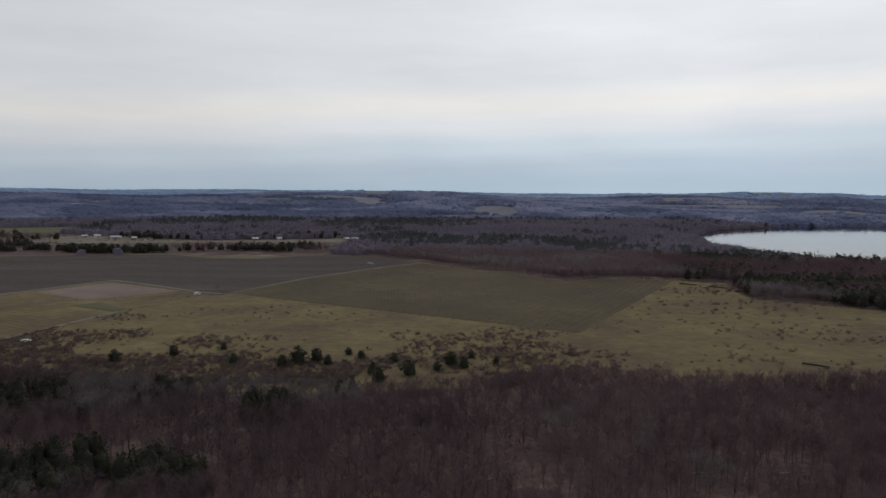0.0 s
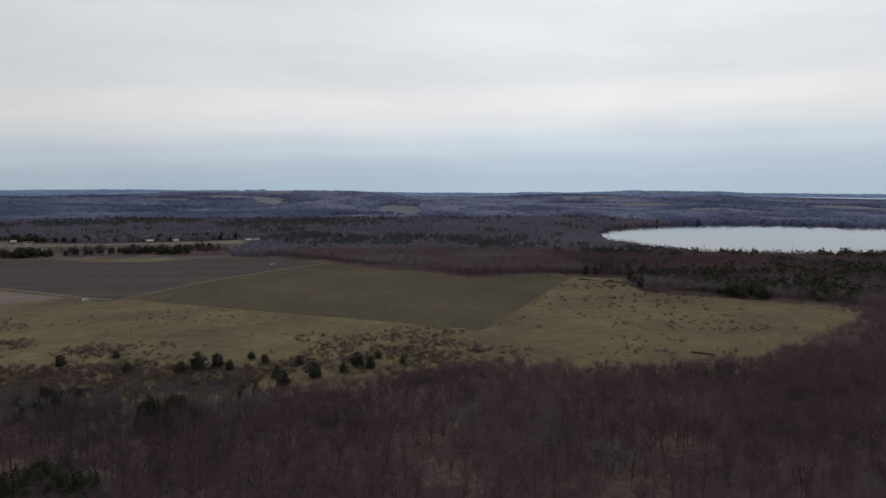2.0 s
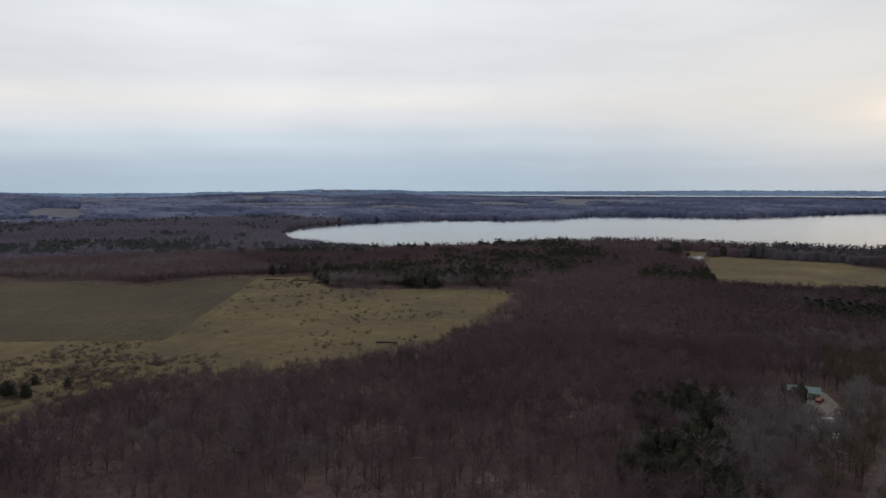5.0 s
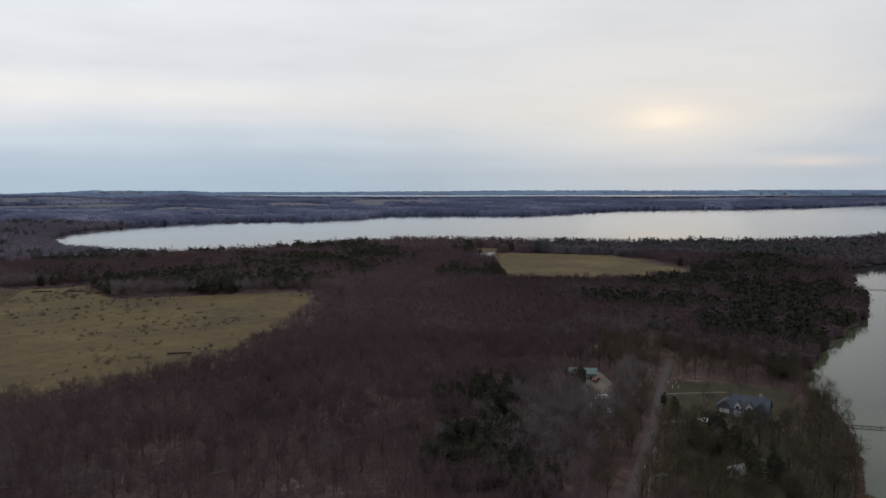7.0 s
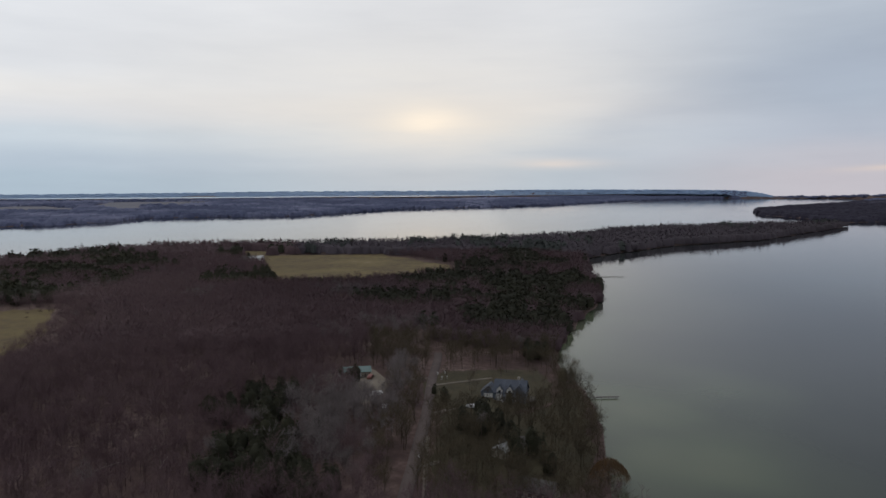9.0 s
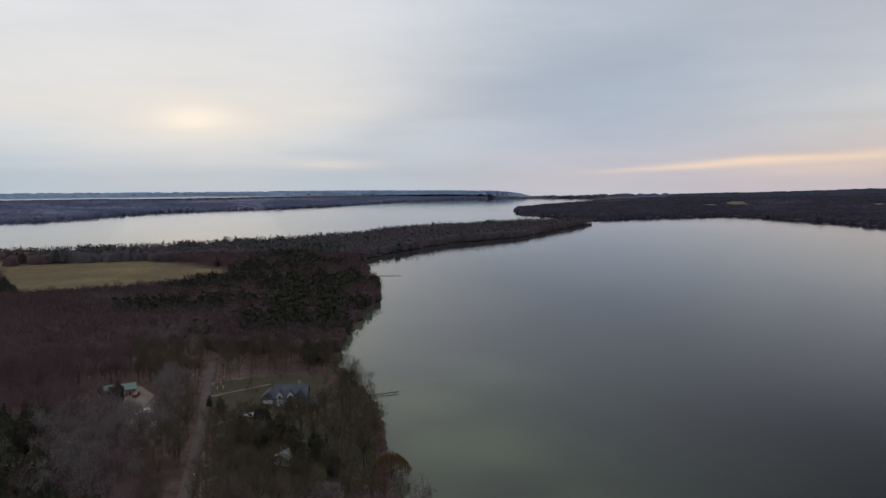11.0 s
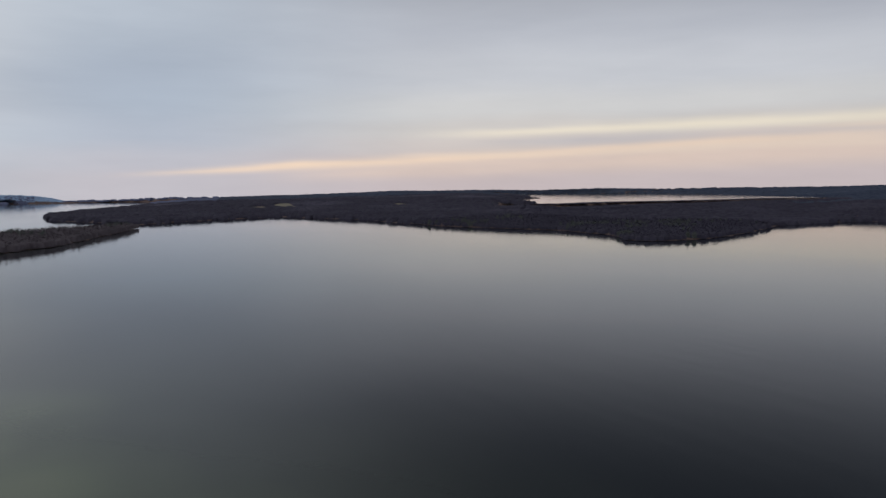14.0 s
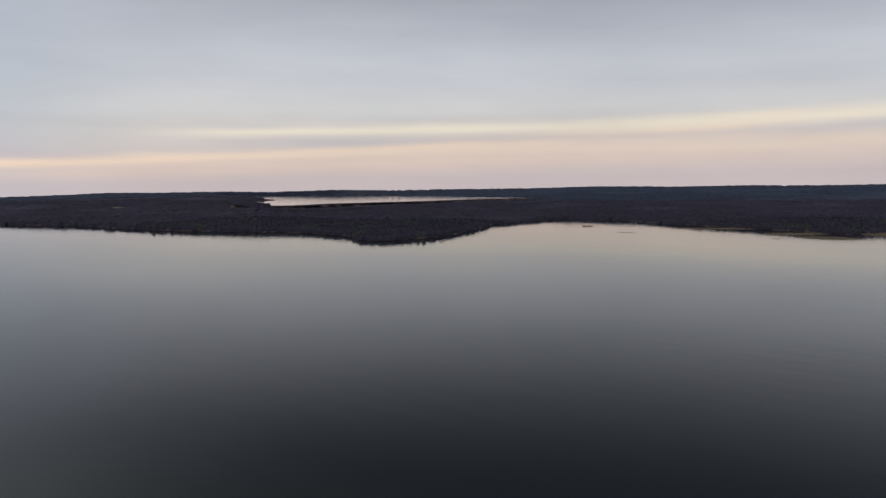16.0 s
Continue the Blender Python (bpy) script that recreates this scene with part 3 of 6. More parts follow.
def ribbon(name, line, width, mat, label, category, lift=0.2, step=4.0):
    """A road or track along a line of the plan."""
    pts = np.array(line, float)
    seg = np.r_[0, np.cumsum(np.hypot(*np.diff(pts, axis=0).T))]
    s = np.arange(0, seg[-1] + step, step).clip(0, seg[-1])
    c = np.stack([np.interp(s, seg, pts[:, 0]), np.interp(s, seg, pts[:, 1])], 1)
    for _ in range(6):
        c[1:-1] = (c[:-2] + 2 * c[1:-1] + c[2:]) / 4
    t = np.gradient(c, axis=0)
    n = np.stack([-t[:, 1], t[:, 0]], 1) / np.hypot(t[:, 0], t[:, 1])[:, None]
    cols = np.array([-0.5, -0.46, 0, 0.46, 0.5])
    jig = 1 + 0.12 * (wave(c[:, 0], c[:, 1], 9, 6) - 0.5)
    p = c[:, None] + n[:, None] * (cols[None, :, None] * width * jig[:, None, None])
    z = land_z(p[..., 0], p[..., 1]).max(1, keepdims=True) + lift + np.array([-0.5, 0, 0.05, 0, -0.5])[None]
    m = len(cols)
    i, j = np.meshgrid(np.arange(len(c) - 1), np.arange(m - 1), indexing="ij")
    q = np.stack([i * m + j, (i + 1) * m + j, (i + 1) * m + j + 1, i * m + j + 1], -1).reshape(-1, 4)[:, ::-1]
    ob = new(name, smooth(mesh_from(name, np.concatenate([p, z[..., None]], 2).reshape(-1, 3), q, mat)))
    return tagged(ob, label, category, kind="structure")


MEADOW = [(-330, 290), (-199, 296), (-140, 277), (-84, 271), (-20, 272), (20, 282), (43, 298), (75, 291), (128, 285), (175, 285), (207, 302), (278, 351), (318, 399), (330, 412), (306, 440), (273, 476), (225, 505), (226, 521), (230, 560), (240, 584), (199, 606),
          (164, 619), (139, 618), (105, 600), (78, 637), (63, 666), (36, 674), (10, 700), (-20, 736), (-51, 768), (-93, 808), (-134, 820), (-160, 800), (-320, 812), (-500, 780), (-560, 600), (-450, 420)]
ORCHARD = [(-159, 527), (76, 387), (199, 602), (164, 616), (139, 615), (105, 597), (78, 631), (63, 660), (36, 668), (10, 694), (-20, 726), (-51, 699), (-80, 665), (-95, 643), (-119, 611)]
VINEYARD = [(-590, 700), (-483, 769), (-434, 791), (-378, 807), (-314, 810), (-252, 770), (-205, 767), (-145, 806), (-93, 804), (-51, 764), (-23, 732), (-53, 703), (-97, 648), (-121, 615), (-161, 530), (-170, 517), (-276, 592), (-324, 513), (-340, 490), (-480, 560)]
TILLED = [(-307, 527), (-272, 579), (-200, 537), (-251, 492)]
YOUNG_VINES = [(-340, 445), (-279, 480), (-212, 440), (-236, 362), (-330, 330)]
GREEN_STRIP = [(-252, 468), (-236, 485), (-203, 458), (-209, 446)]
POINT_FIELD = [(472, 336), (478, 318), (498, 298), (530, 262), (598, 236), (657, 262), (680, 303), (716, 340), (720, 364), (742, 382), (702, 450), (670, 498), (723, 512), (707, 555), (686, 551), (640, 500), (597, 444), (530, 392)]
drape("meadow", MEADOW, M_MEADOW, "olive-yellow dormant meadow dotted with brush", "meadow", 0.10, 7, 8)
drape("orchard_field", ORCHARD, M_ORCHARD, "dark olive field planted with rows of saplings", "field", 0.30, 4, 2)
drape("vineyard_field", VINEYARD, M_VINE, "dull purple-brown vineyard field in early spring", "field", 0.30, 5, 2)
drape("tilled_plot", TILLED, M_TILLED, "bare pinkish-brown tilled plot", "field", 0.5, 5, 1)
drape("vine_plot", YOUNG_VINES, M_MEADOW, "dry grass plot with rows of young vines", "field", 0.35, 6, 1)
drape("green_strip", GREEN_STRIP, M_LUSH, "narrow strip of fresh green grass", "field", 0.5, 4, 1)
drape("point_field", POINT_FIELD, M_MEADOW, "tan-green field enclosed by woods", "field", 0.2, 8, 4)
YARD = [(248, 160), (258, 164), (270, 154), (270, 144), (259, 133), (243, 123), (229, 118), (225, 126), (238, 136), (244, 146)]
LAWN = [(236, 104), (262, 118), (284, 116), (300, 100), (312, 82), (288, 68), (262, 64), (244, 72), (230, 88)]
FARMLAND = [(-700, 900), (-590, 705), (-483, 772), (-434, 794), (-378, 810), (-314, 814), (-252, 774), (-205, 771), (-148, 812), (-130, 840), (-125, 985), (-100, 1000), (-105, 1030), (-158, 1079), (-186, 1060), (-350, 1030), (-451, 1075), (-578, 1120), (-640, 1160), (-760, 1120)]
PALE_FIELD = [(-610, 950), (-549, 976), (-492, 942), (-440, 975), (-382, 967), (-281, 988), (-129, 985), (-104, 1000), (-110, 1028), (-158, 1079), (-186, 1045), (-350, 1014), (-451, 1058), (-560, 1100), (-590, 1060), (-650, 1000)]
drape("farmland", PALE_FIELD, M_PALE, "pale tan farmland beyond the vineyard", "field", 0.1, 14, 10)
for strip in ([(-384, 806), (-310, 815), (-312, 822), (-384, 815)], [(-248, 777), (-236, 816), (-220, 812), (-236, 778)], [(-225, 790), (-205, 812), (-182, 806), (-200, 784)]):
    drape("stubble_strip", strip, M_PALE, "pale stubble strip at the back of the vineyard", "field", 0.45, 5, 3)
drape("gravel_yard", YARD, M_YARD, "tan gravel yard round the metal shed", "yard", 0.25, 3, 2)
drape("house_lawn", LAWN, M_LAWN, "dull green lawn round the lake house", "lawn", 0.2, 4, 4)
SHORE_GRASS = [(150, 66), (190, 82), (228, 95), (238, 97), (234, 86), (246, 71), (262, 63), (288, 66), (290, 60), (267, 51), (221, 39), (195, 36), (165, 40), (140, 48)]
drape("shore_grass", SHORE_GRASS, M_LAWN, "dull green grass between the lane and the lake", "grass", 0.15, 4, 5)
ROAD = [(60, 43), (120, 64), (160, 77.5), (188, 87), (226, 100), (265, 115), (304, 128.5), (312, 132)]
ribbon("road", ROAD, 4.0, M_ROAD, "worn grey-brown asphalt lane through the woods", "road", 0.25)
ribbon("farm_track", [(-345, 480), (-324, 513), (-276, 590), (-230, 561), (-188, 532), (-164, 521)], 3.5, M_TRACK, "pale gravel farm track", "track", 0.6)
ribbon("farm_track", [(-238, 330), (-230, 363), (-221, 399), (-207, 447)], 2.6, M_TRACK, "pale gravel farm track", "track", 0.55)
ribbon("farm_track", [(-160, 529), (-120, 613), (-96, 645), (-66, 684)], 2.4, M_PALE, "dry grass track between two fields", "track", 0.45)

# patches of open land among the far woods: centre, half sizes, turn, kind
FAR_FIELDS = []
rng = np.random.default_rng(4)
PATCHES = [(-700, 1205, 120, 75, 0.5, M_LUSH), (135, 838, 26, 15, 0.0, M_PALE),
                                (60, 1850, 110, 60, 0.1, M_PALE), (230, 1900, 120, 40, 0.0, M_PALE), (-620, 2350, 120, 70, 0.3, M_PALE), (-250, 2500, 140, 60, 0.1, M_PALE), (500, 2600, 160, 90, -0.2, M_PALE), (-1300, 2300, 160, 80, 0.5, M_LUSH),
                                (900, 2500, 200, 80, -0.4, M_PALE), (1450, 2250, 180, 60, -0.5, M_PALE), (1150, 1950, 90, 60, -0.6, M_PALE), (1050, 3100, 260, 120, -0.3, M_PALE), (300, 3300, 240, 120, 0.0, M_LUSH), (-500, 3400, 220, 120, 0.1, M_PALE),
                                (1900, 1800, 160, 60, -0.8, M_PALE),
           (2640, -760, 130, 34, -0.25, M_PALE), (2780, -900, 150, 40, -0.3, M_PALE), (2500, -880, 110, 26, -0.3, M_PALE), (2450, -1250, 120, 26, -0.45, M_PALE)]
for k in range(30):
    pa, pr = radians(rng.uniform(-40, 52)), rng.uniform(1750, 4500)
    PATCHES.append((pr * math.sin(pa), pr * math.cos(pa), rng.uniform(30, 100) * pr / 2500, rng.uniform(100, 170) * pr / 2500, -pa + rng.normal(0, 0.1), M_LUSH if k % 5 == 0 else M_PALE))
for cx, cy, a, b, turn, mat in PATCHES:
    # past 1600 m the fields take the colour with haze in it
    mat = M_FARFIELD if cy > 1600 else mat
    if min(shore(k, np.array([cx]), np.array([cy]))[0] for k in range(3)) < max(a, b) * 1.2:
        continue
    ca, sa = math.cos(turn), math.sin(turn)
    quad = [(cx + u * a * ca - v * b * sa, cy + u * a * sa + v * b * ca) for u, v in ((-1, -1), (-0.2, -1.15), (1, -0.9), (1.1, 0.3), (0.8, 1), (-0.5, 1.1), (-1.1, 0.6))]
    FAR_FIELDS.append(quad)
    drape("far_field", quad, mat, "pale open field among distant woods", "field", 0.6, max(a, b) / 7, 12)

# ---- woods ----
OPEN = [np.array(p, float) for p in [MEADOW, ORCHARD, VINEYARD, TILLED, YOUNG_VINES, POINT_FIELD, YARD, LAWN, FARMLAND, *FAR_FIELDS]]


def free_land(x, y, margin=1.0):
    """True where woods may stand: off the lakes, fields, yards and the road."""
    ok = np.ones(len(x), bool)
    for k in range(3):
        bearing = np.degrees(np.arctan2(x, y))
        bank = 104 * (np.hypot(x, y) < far_edge(bearing) - 60) * (1 if k == 1 else np.clip((bearing - 125.0) / 4.0, 0, 1)) if k else 0
        ok &= shore(k, x, y) > margin + bank
    for p in OPEN:
        (x0, y0), (x1, y1) = p.min(0) - 10, p.max(0) + 10
        box = (x > x0) & (x < x1) & (y > y0) & (y < y1) & ok
        if box.any():
            ok[box] &= signed(p, x[box], y[box]) > 1.0
    ok &= np.hypot(x - 197, y - 31) > 8
    ok &= np.hypot(x - 188, y - 29) > 8
    line = np.array(ROAD, float)
    for (ax, ay), (bx, by) in zip(line[:-1], line[1:]):
        t = np.clip(((x - ax) * (bx - ax) + (y - ay) * (by - ay)) / ((bx - ax) ** 2 + (by - ay) ** 2), 0, 1)
        ok &= np.hypot(x - ax - t * (bx - ax), y - ay - t * (by - ay)) > 3.2
    return ok


def sliver(base, tip, width, rng):
    """A twig as one thin triangle from base to tip."""
    d = np.array(tip) - base
    side = np.cross(d, rng.normal(size=3))
    side *= width / (np.linalg.norm(side) + 1e-9)
    return [base - side / 2, base + side / 2, tip]


def tube(a, b, ra, rb, n=4):
    """A tapered stem: verts and triangles."""
    a, b = np.array(a, float), np.array(b, float)
    d = (b - a) / np.linalg.norm(b - a)
    u = np.cross(d, (0.3, 0.9, 0.2))
    u /= np.linalg.norm(u)
    w = np.cross(d, u)
    ang = np.arange(n) * 2 * math.pi / n
    ring = np.cos(ang)[:, None] * u + np.sin(ang)[:, None] * w
    v = np.vstack([a + ring * ra, b + ring * rb])
    f = []
    for i in range(n):
        j = (i + 1) % n
        f += [(i, j, n + j), (i, n + j, n + i)]
    return v, np.array(f)


def join(pieces):
    vs, fs, k = [], [], 0
    for v, f in pieces:
        vs.append(np.asarray(v, float))
        fs.append(np.asarray(f, np.int64) + k)
        k += len(v)
    return np.vstack(vs), np.vstack(fs)


def soup(tris):
    v = np.array(tris, float).reshape(-1, 3)
    return v, np.arange(len(v)).reshape(-1, 3)


def bare_tree(rng, limbs, twigs, width, spread=0.3, low=0.25, stem_n=4, stem_r=0.009):
    """A leafless tree of height 1: (stem, crown), each verts and triangles."""
    lean = rng.normal(0, 0.03, 2)
    fork = rng.uniform(0.42, 0.55)
    stem = [tube((0, 0, -0.02), (lean[0], lean[1], fork), stem_r * 1.25, stem_r * 0.75, stem_n)]
    ends = []
    for i in range(limbs):
        h = rng.uniform(low, fork) if i else fork
        a = i * 2.4 + rng.uniform(-0.5, 0.5)
        reach = spread * rng.uniform(0.4, 0.95) * (1 if i else 0.25)
        z1 = min(0.9, h + rng.uniform(0.18, 0.42))
        p0 = np.array((lean[0] * h / fork, lean[1] * h / fork, h))
        p1 = np.array((math.cos(a) * reach, math.sin(a) * reach, z1))
        stem.append(tube(p0, p1, stem_r * 0.5, stem_r * 0.14, 3))
        ends.append((p0, p1))
    tris = []
    for i in range(twigs):
        p0, p1 = ends[rng.integers(len(ends))]
        t = rng.uniform(0.3, 1.0)
        b = p0 + (p1 - p0) * t + rng.normal(0, 0.035, 3)
        way = np.array((b[0] * 1.3, b[1] * 1.3, 0.22)) + rng.normal(0, 0.17, 3)
        way *= rng.uniform(0.09, 0.2) / np.linalg.norm(way)
        tip = b + way
        top = 1.0 - 0.9 * (tip[0] ** 2 + tip[1] ** 2) / spread ** 2 * 0.25
        tip[2] = min(tip[2], top + rng.uniform(-0.05, 0.03))
        tris.append(sliver(b, tip, width * rng.uniform(0.6, 1.4), rng))
    return join(stem), soup(tris)


def dome(rng, base, ring, top, jag=0.14, n=5):
    """A low ragged dome of crown: three triangles a side."""
    ang = np.arange(n) * 2 * math.pi / n + rng.uniform(0, 1)
    lo = np.stack([np.cos(ang) * 0.5, np.sin(ang) * 0.5, np.full(n, base)], 1)
    hi = np.stack([np.cos(ang + 0.5) * ring, np.sin(ang + 0.5) * ring, np.full(n, base + (top - base) * 0.8)], 1)
    v = np.vstack([lo, hi, [(0, 0, top)]]) 
    v[:, :2] += rng.normal(0, 0.06, (2 * n + 1, 2))
    v[n:, 2] *= 1 + rng.uniform(-jag, jag, n + 1)
    f = []
    for i in range(n):
        j = (i + 1) % n
        f += [(i, j, n + i), (j, n + j, n + i), (n + i, n + j, 2 * n)]
    return v, np.array(f)


def puff(rng, twigs, width, spread=0.34, core_top=0.6, reach=0.15, base=0.46):
    """A leafless crown at middle distance: a low dim core and a haze of twigs round it."""
    core = dome(rng, 0.03, 0.4, core_top or 0.5)
    core[0][:, :2] *= spread * 1.5
    tris = []
    for i in range(twigs):
        d = rng.normal(size=3)
        d /= np.linalg.norm(d)
        d[2] = abs(d[2]) * 0.95 - 0.12
        q = rng.uniform(0.4, 0.9)
        b = np.array((d[0] * spread * q, d[1] * spread * q, base + 0.42 * d[2] * q))
        tip = b + (np.array((d[0], d[1], d[2] + 0.4)) + rng.normal(0, 0.35, 3)) * reach * rng.uniform(0.6, 1.2)
        tris.append(sliver(b, tip, width * rng.uniform(0.6, 1.4), rng))
    return join(([core] if core_top else []) + [soup(tris), tube((0, 0, -0.02), (0, 0, 0.4), 0.012, 0.008, 3)])


def conifer(rng, tiers, blades, spread=0.2, bare=0.12):
    """An evergreen of height 1 with uneven drooping boughs: (stem, crown)."""
    stem = tube((0, 0, -0.02), (0, 0, 0.93), 0.014, 0.003, 4)
    tris = []
    for k in range(tiers):
        f = k / max(1, tiers - 1)
        z = bare + (0.97 - bare) * f
        for i in range(blades):
            a = rng.uniform(0, 6.283)
            reach = spread * (1.0 - f ** 1.7 * 0.8) * (0.75 + 0.25 * min(1, f * 4)) * rng.uniform(0.5, 1.15)
            wide = reach * rng.uniform(0.5, 0.8) + 0.015
            c, s = math.cos(a), math.sin(a)
            root = np.array((0, 0, z + rng.uniform(0.0, 0.05)))
            tip = np.array((c * reach, s * reach, z - rng.uniform(0.0, 0.07)))
            mid = (root + tip) / 2
            side = np.array((-s, c, 0)) * wide / 2
            tris.append([root, mid + side + (0, 0, 0.012), tip])
            tris.append([root, tip, mid - side + (0, 0, -0.02)])
        if f > 0.9:
            tris.append([(0.02, 0, z), (-0.01, 0.02, z), (0, 0, 1.0)])
    return (stem[0], stem[1]), soup(tris)


def pine(rng, clusters, needles, size, spread=0.3):
    """A rounded evergreen of height 1: clumps of needle sprays round a short stem: (stem, crown)."""
    stem = tube((0, 0, -0.02), (0, 0, 0.8), 0.016, 0.005, 4)
    core = dome(rng, 0.12, 0.42, 0.78)
    core[0][:, :2] *= spread * 1.25
    tris = []
    for k in range(clusters):
        f = (k + 0.5) / clusters
        a, q = k * 2.4 + rng.uniform(-0.6, 0.6), spread * rng.uniform(0.2, 0.75) * math.sin(math.pi * min(1, 0.28 + 0.72 * f)) * 1.1
        c = np.array((math.cos(a) * q, math.sin(a) * q, 0.22 + 0.68 * f))
        rad = spread * rng.uniform(0.35, 0.6) * (1.15 - 0.55 * f)
        for i in range(needles):
            d = rng.normal(size=3)
            d /= np.linalg.norm(d)
            d[2] *= 0.7
            p = c + d * rad * rng.uniform(0.55, 1.0)
            u, w = rng.normal(size=3), rng.normal(size=3)
            u, w = u / np.linalg.norm(u) * size, w / np.linalg.norm(w) * size
            u[2] *= 0.5
            tris.append([p - u * 0.5, p + u * 0.5, p + w * 0.8 + (0, 0, size * 0.2)])
    return stem, join([core, soup(tris)])


def bush(rng, n, width):
    """A rounded leafless bush: stems that fan out under a ragged mound of twigs."""
    tris = []
    for i in range(n):
        d = rng.normal(size=3)
        d /= np.linalg.norm(d)
        d[2] = abs(d[2])
        q = rng.uniform(0.1, 0.75)
        b = np.array((d[0] * 0.5 * q, d[1] * 0.5 * q, d[2] * 0.8 * q))
        tip = b + np.array((d[0] * 0.28, d[1] * 0.28, d[2] * 0.3 + 0.1)) * rng.uniform(0.6, 1.2) + rng.normal(0, 0.05, 3)
        tip[2] = max(tip[2], 0.03)
        tris.append(sliver(b, tip, width * rng.uniform(0.6, 1.4), rng))
    return soup(tris)


def strew(name, templates, x, y, height, girth, tint, mat, label, category, seed=1, sink=0.0, round_crown=False):
    """One object of many alike plants that nobody could count; round_crown shades each as one soft mound."""
    if not len(x):
        return None
    rng = np.random.default_rng(seed)
    which, turn = rng.integers(len(templates), size=len(x)), rng.uniform(0, 6.283, len(x))
    z = land_z(x, y) - sink
    vs, fs, ts, k = [], [], [], 0
    for i, (tv, tf) in enumerate(templates):
        pick = which == i
        n = pick.sum()
        if not n:
            continue
        c, s, g = np.cos(turn[pick])[:, None], np.sin(turn[pick])[:, None], girth[pick][:, None]
        v = np.stack([(tv[:, 0] * c - tv[:, 1] * s) * g + x[pick][:, None], (tv[:, 0] * s + tv[:, 1] * c) * g + y[pick][:, None], tv[:, 2] * height[pick][:, None] + z[pick][:, None]], -1)
        vs.append(v.reshape(-1, 3))
        fs.append((tf[None] + (np.arange(n) * len(tv))[:, None, None]).reshape(-1, 3) + k)
        ts.append(np.repeat(tint[pick], len(tv)))
        k += n * len(tv)
    me = mesh_from(name, np.vstack(vs), np.vstack(fs), mat, [("tint", np.concatenate(ts))])
    if round_crown:
        smooth(me)
        out = []
        for i, (tv, tf) in enumerate(templates):
            pick = which == i
            c, s = np.cos(turn[pick])[:, None], np.sin(turn[pick])[:, None]
            nv = np.stack([tv[:, 0] * c - tv[:, 1] * s, tv[:, 0] * s + tv[:, 1] * c, np.ones((pick.sum(), len(tv))) * 0.8], -1).reshape(-1, 3)
            out.append(nv / np.linalg.norm(nv, axis=1, keepdims=True))
        me.normals_split_custom_set_from_vertices(np.vstack(out))
    return tagged(new(name, me), label, category, kind="stuff")


def scatter(r0, r1, step, seed, a0=-46, a1=184):
    """Jittered places over a ring sector of the plan, where woods may stand."""
    rng = np.random.default_rng(seed)
    n = int(r1 / step) + 1
    g = np.arange(-n, n + 1) * step
    x, y = np.meshgrid(g, g)
    x, y = x.ravel() + rng.uniform(-0.5, 0.5, x.size) * step, y.ravel() + rng.uniform(-0.5, 0.5, y.size) * step
    r, az = np.hypot(x, y), np.degrees(np.arctan2(x, y))
    az = np.where(az < -90, az + 360, az)
    k = (r >= r0) & (r < r1) & (az > a0) & (az < a1)
    x, y = x[k], y[k]
    k = free_land(x, y)
    return x[k], y[k], rng


# stands of one kind: centre, radius, how firmly the kind holds there
EVERGREEN = [(-150, 250, 26), (-112, 262, 18), (-62, 243, 11), (-95, 186, 22), (-62, 188, 14), (-115, 178, 24), (-36, 268, 8), (-20, 157, 8), (150, 118, 13), (172, 130, 15), (195, 150, 14), (216, 158, 11), (242, 138, 7), (146, 98, 9), 
             (330, 100, 20), (222, 76, 9), (212, 62, 9), (196, 52, 8), (290, 66, 6), (240, 100, 5), (430, 130, 60), (520, 180, 70), (560, 130, 40), (600, 200, 60), (420, 200, 30), (330, 520, 70), (250, 590, 60), (420, 560, 90), (60, 930, 45), (200, 900, 90), (330, 760, 60), (-20, 950, 60), (520, 560, 50), (700, 190, 60),
             (-330, 880, 40), (-430, 880, 45), (-250, 900, 30), (-520, 860, 30), (-60, 1000, 60), (-400, 1500, 120), (-100, 1450, 160), (800, 240, 60), (560, 660, 50), (650, 250, 40), (580, 300, 30), (470, 370, 30), (500, 400, 25), (610, 270, 20), (-520, 1400, 80), (-430, 1430, 70), (-350, 1450, 60), (-620, 1360, 60), (70, 1010, 50), (140, 960, 60), (0, 1010, 50)]
ASPEN = [(55, 200, 6), (65, 204, 5), (74, 184, 6), (40, 222, 6), (97, 183, 6), (20, 196, 5), (125, 150, 8), (185, 118, 20), (210, 125, 20), (235, 122, 16), (258, 128, 14), (165, 100, 14), (-130, 262, 22), (-75, 262, 16), (-40, 255, 15), (-110, 240, 18), (300, 185, 16), (330, 160, 22), (250, 470, 26), (300, 440, 14), (220, 530, 30), (-120, 160, 20), (330, 470, 30), (420, 240, 24), (60, 700, 40), (140, 720, 40)]


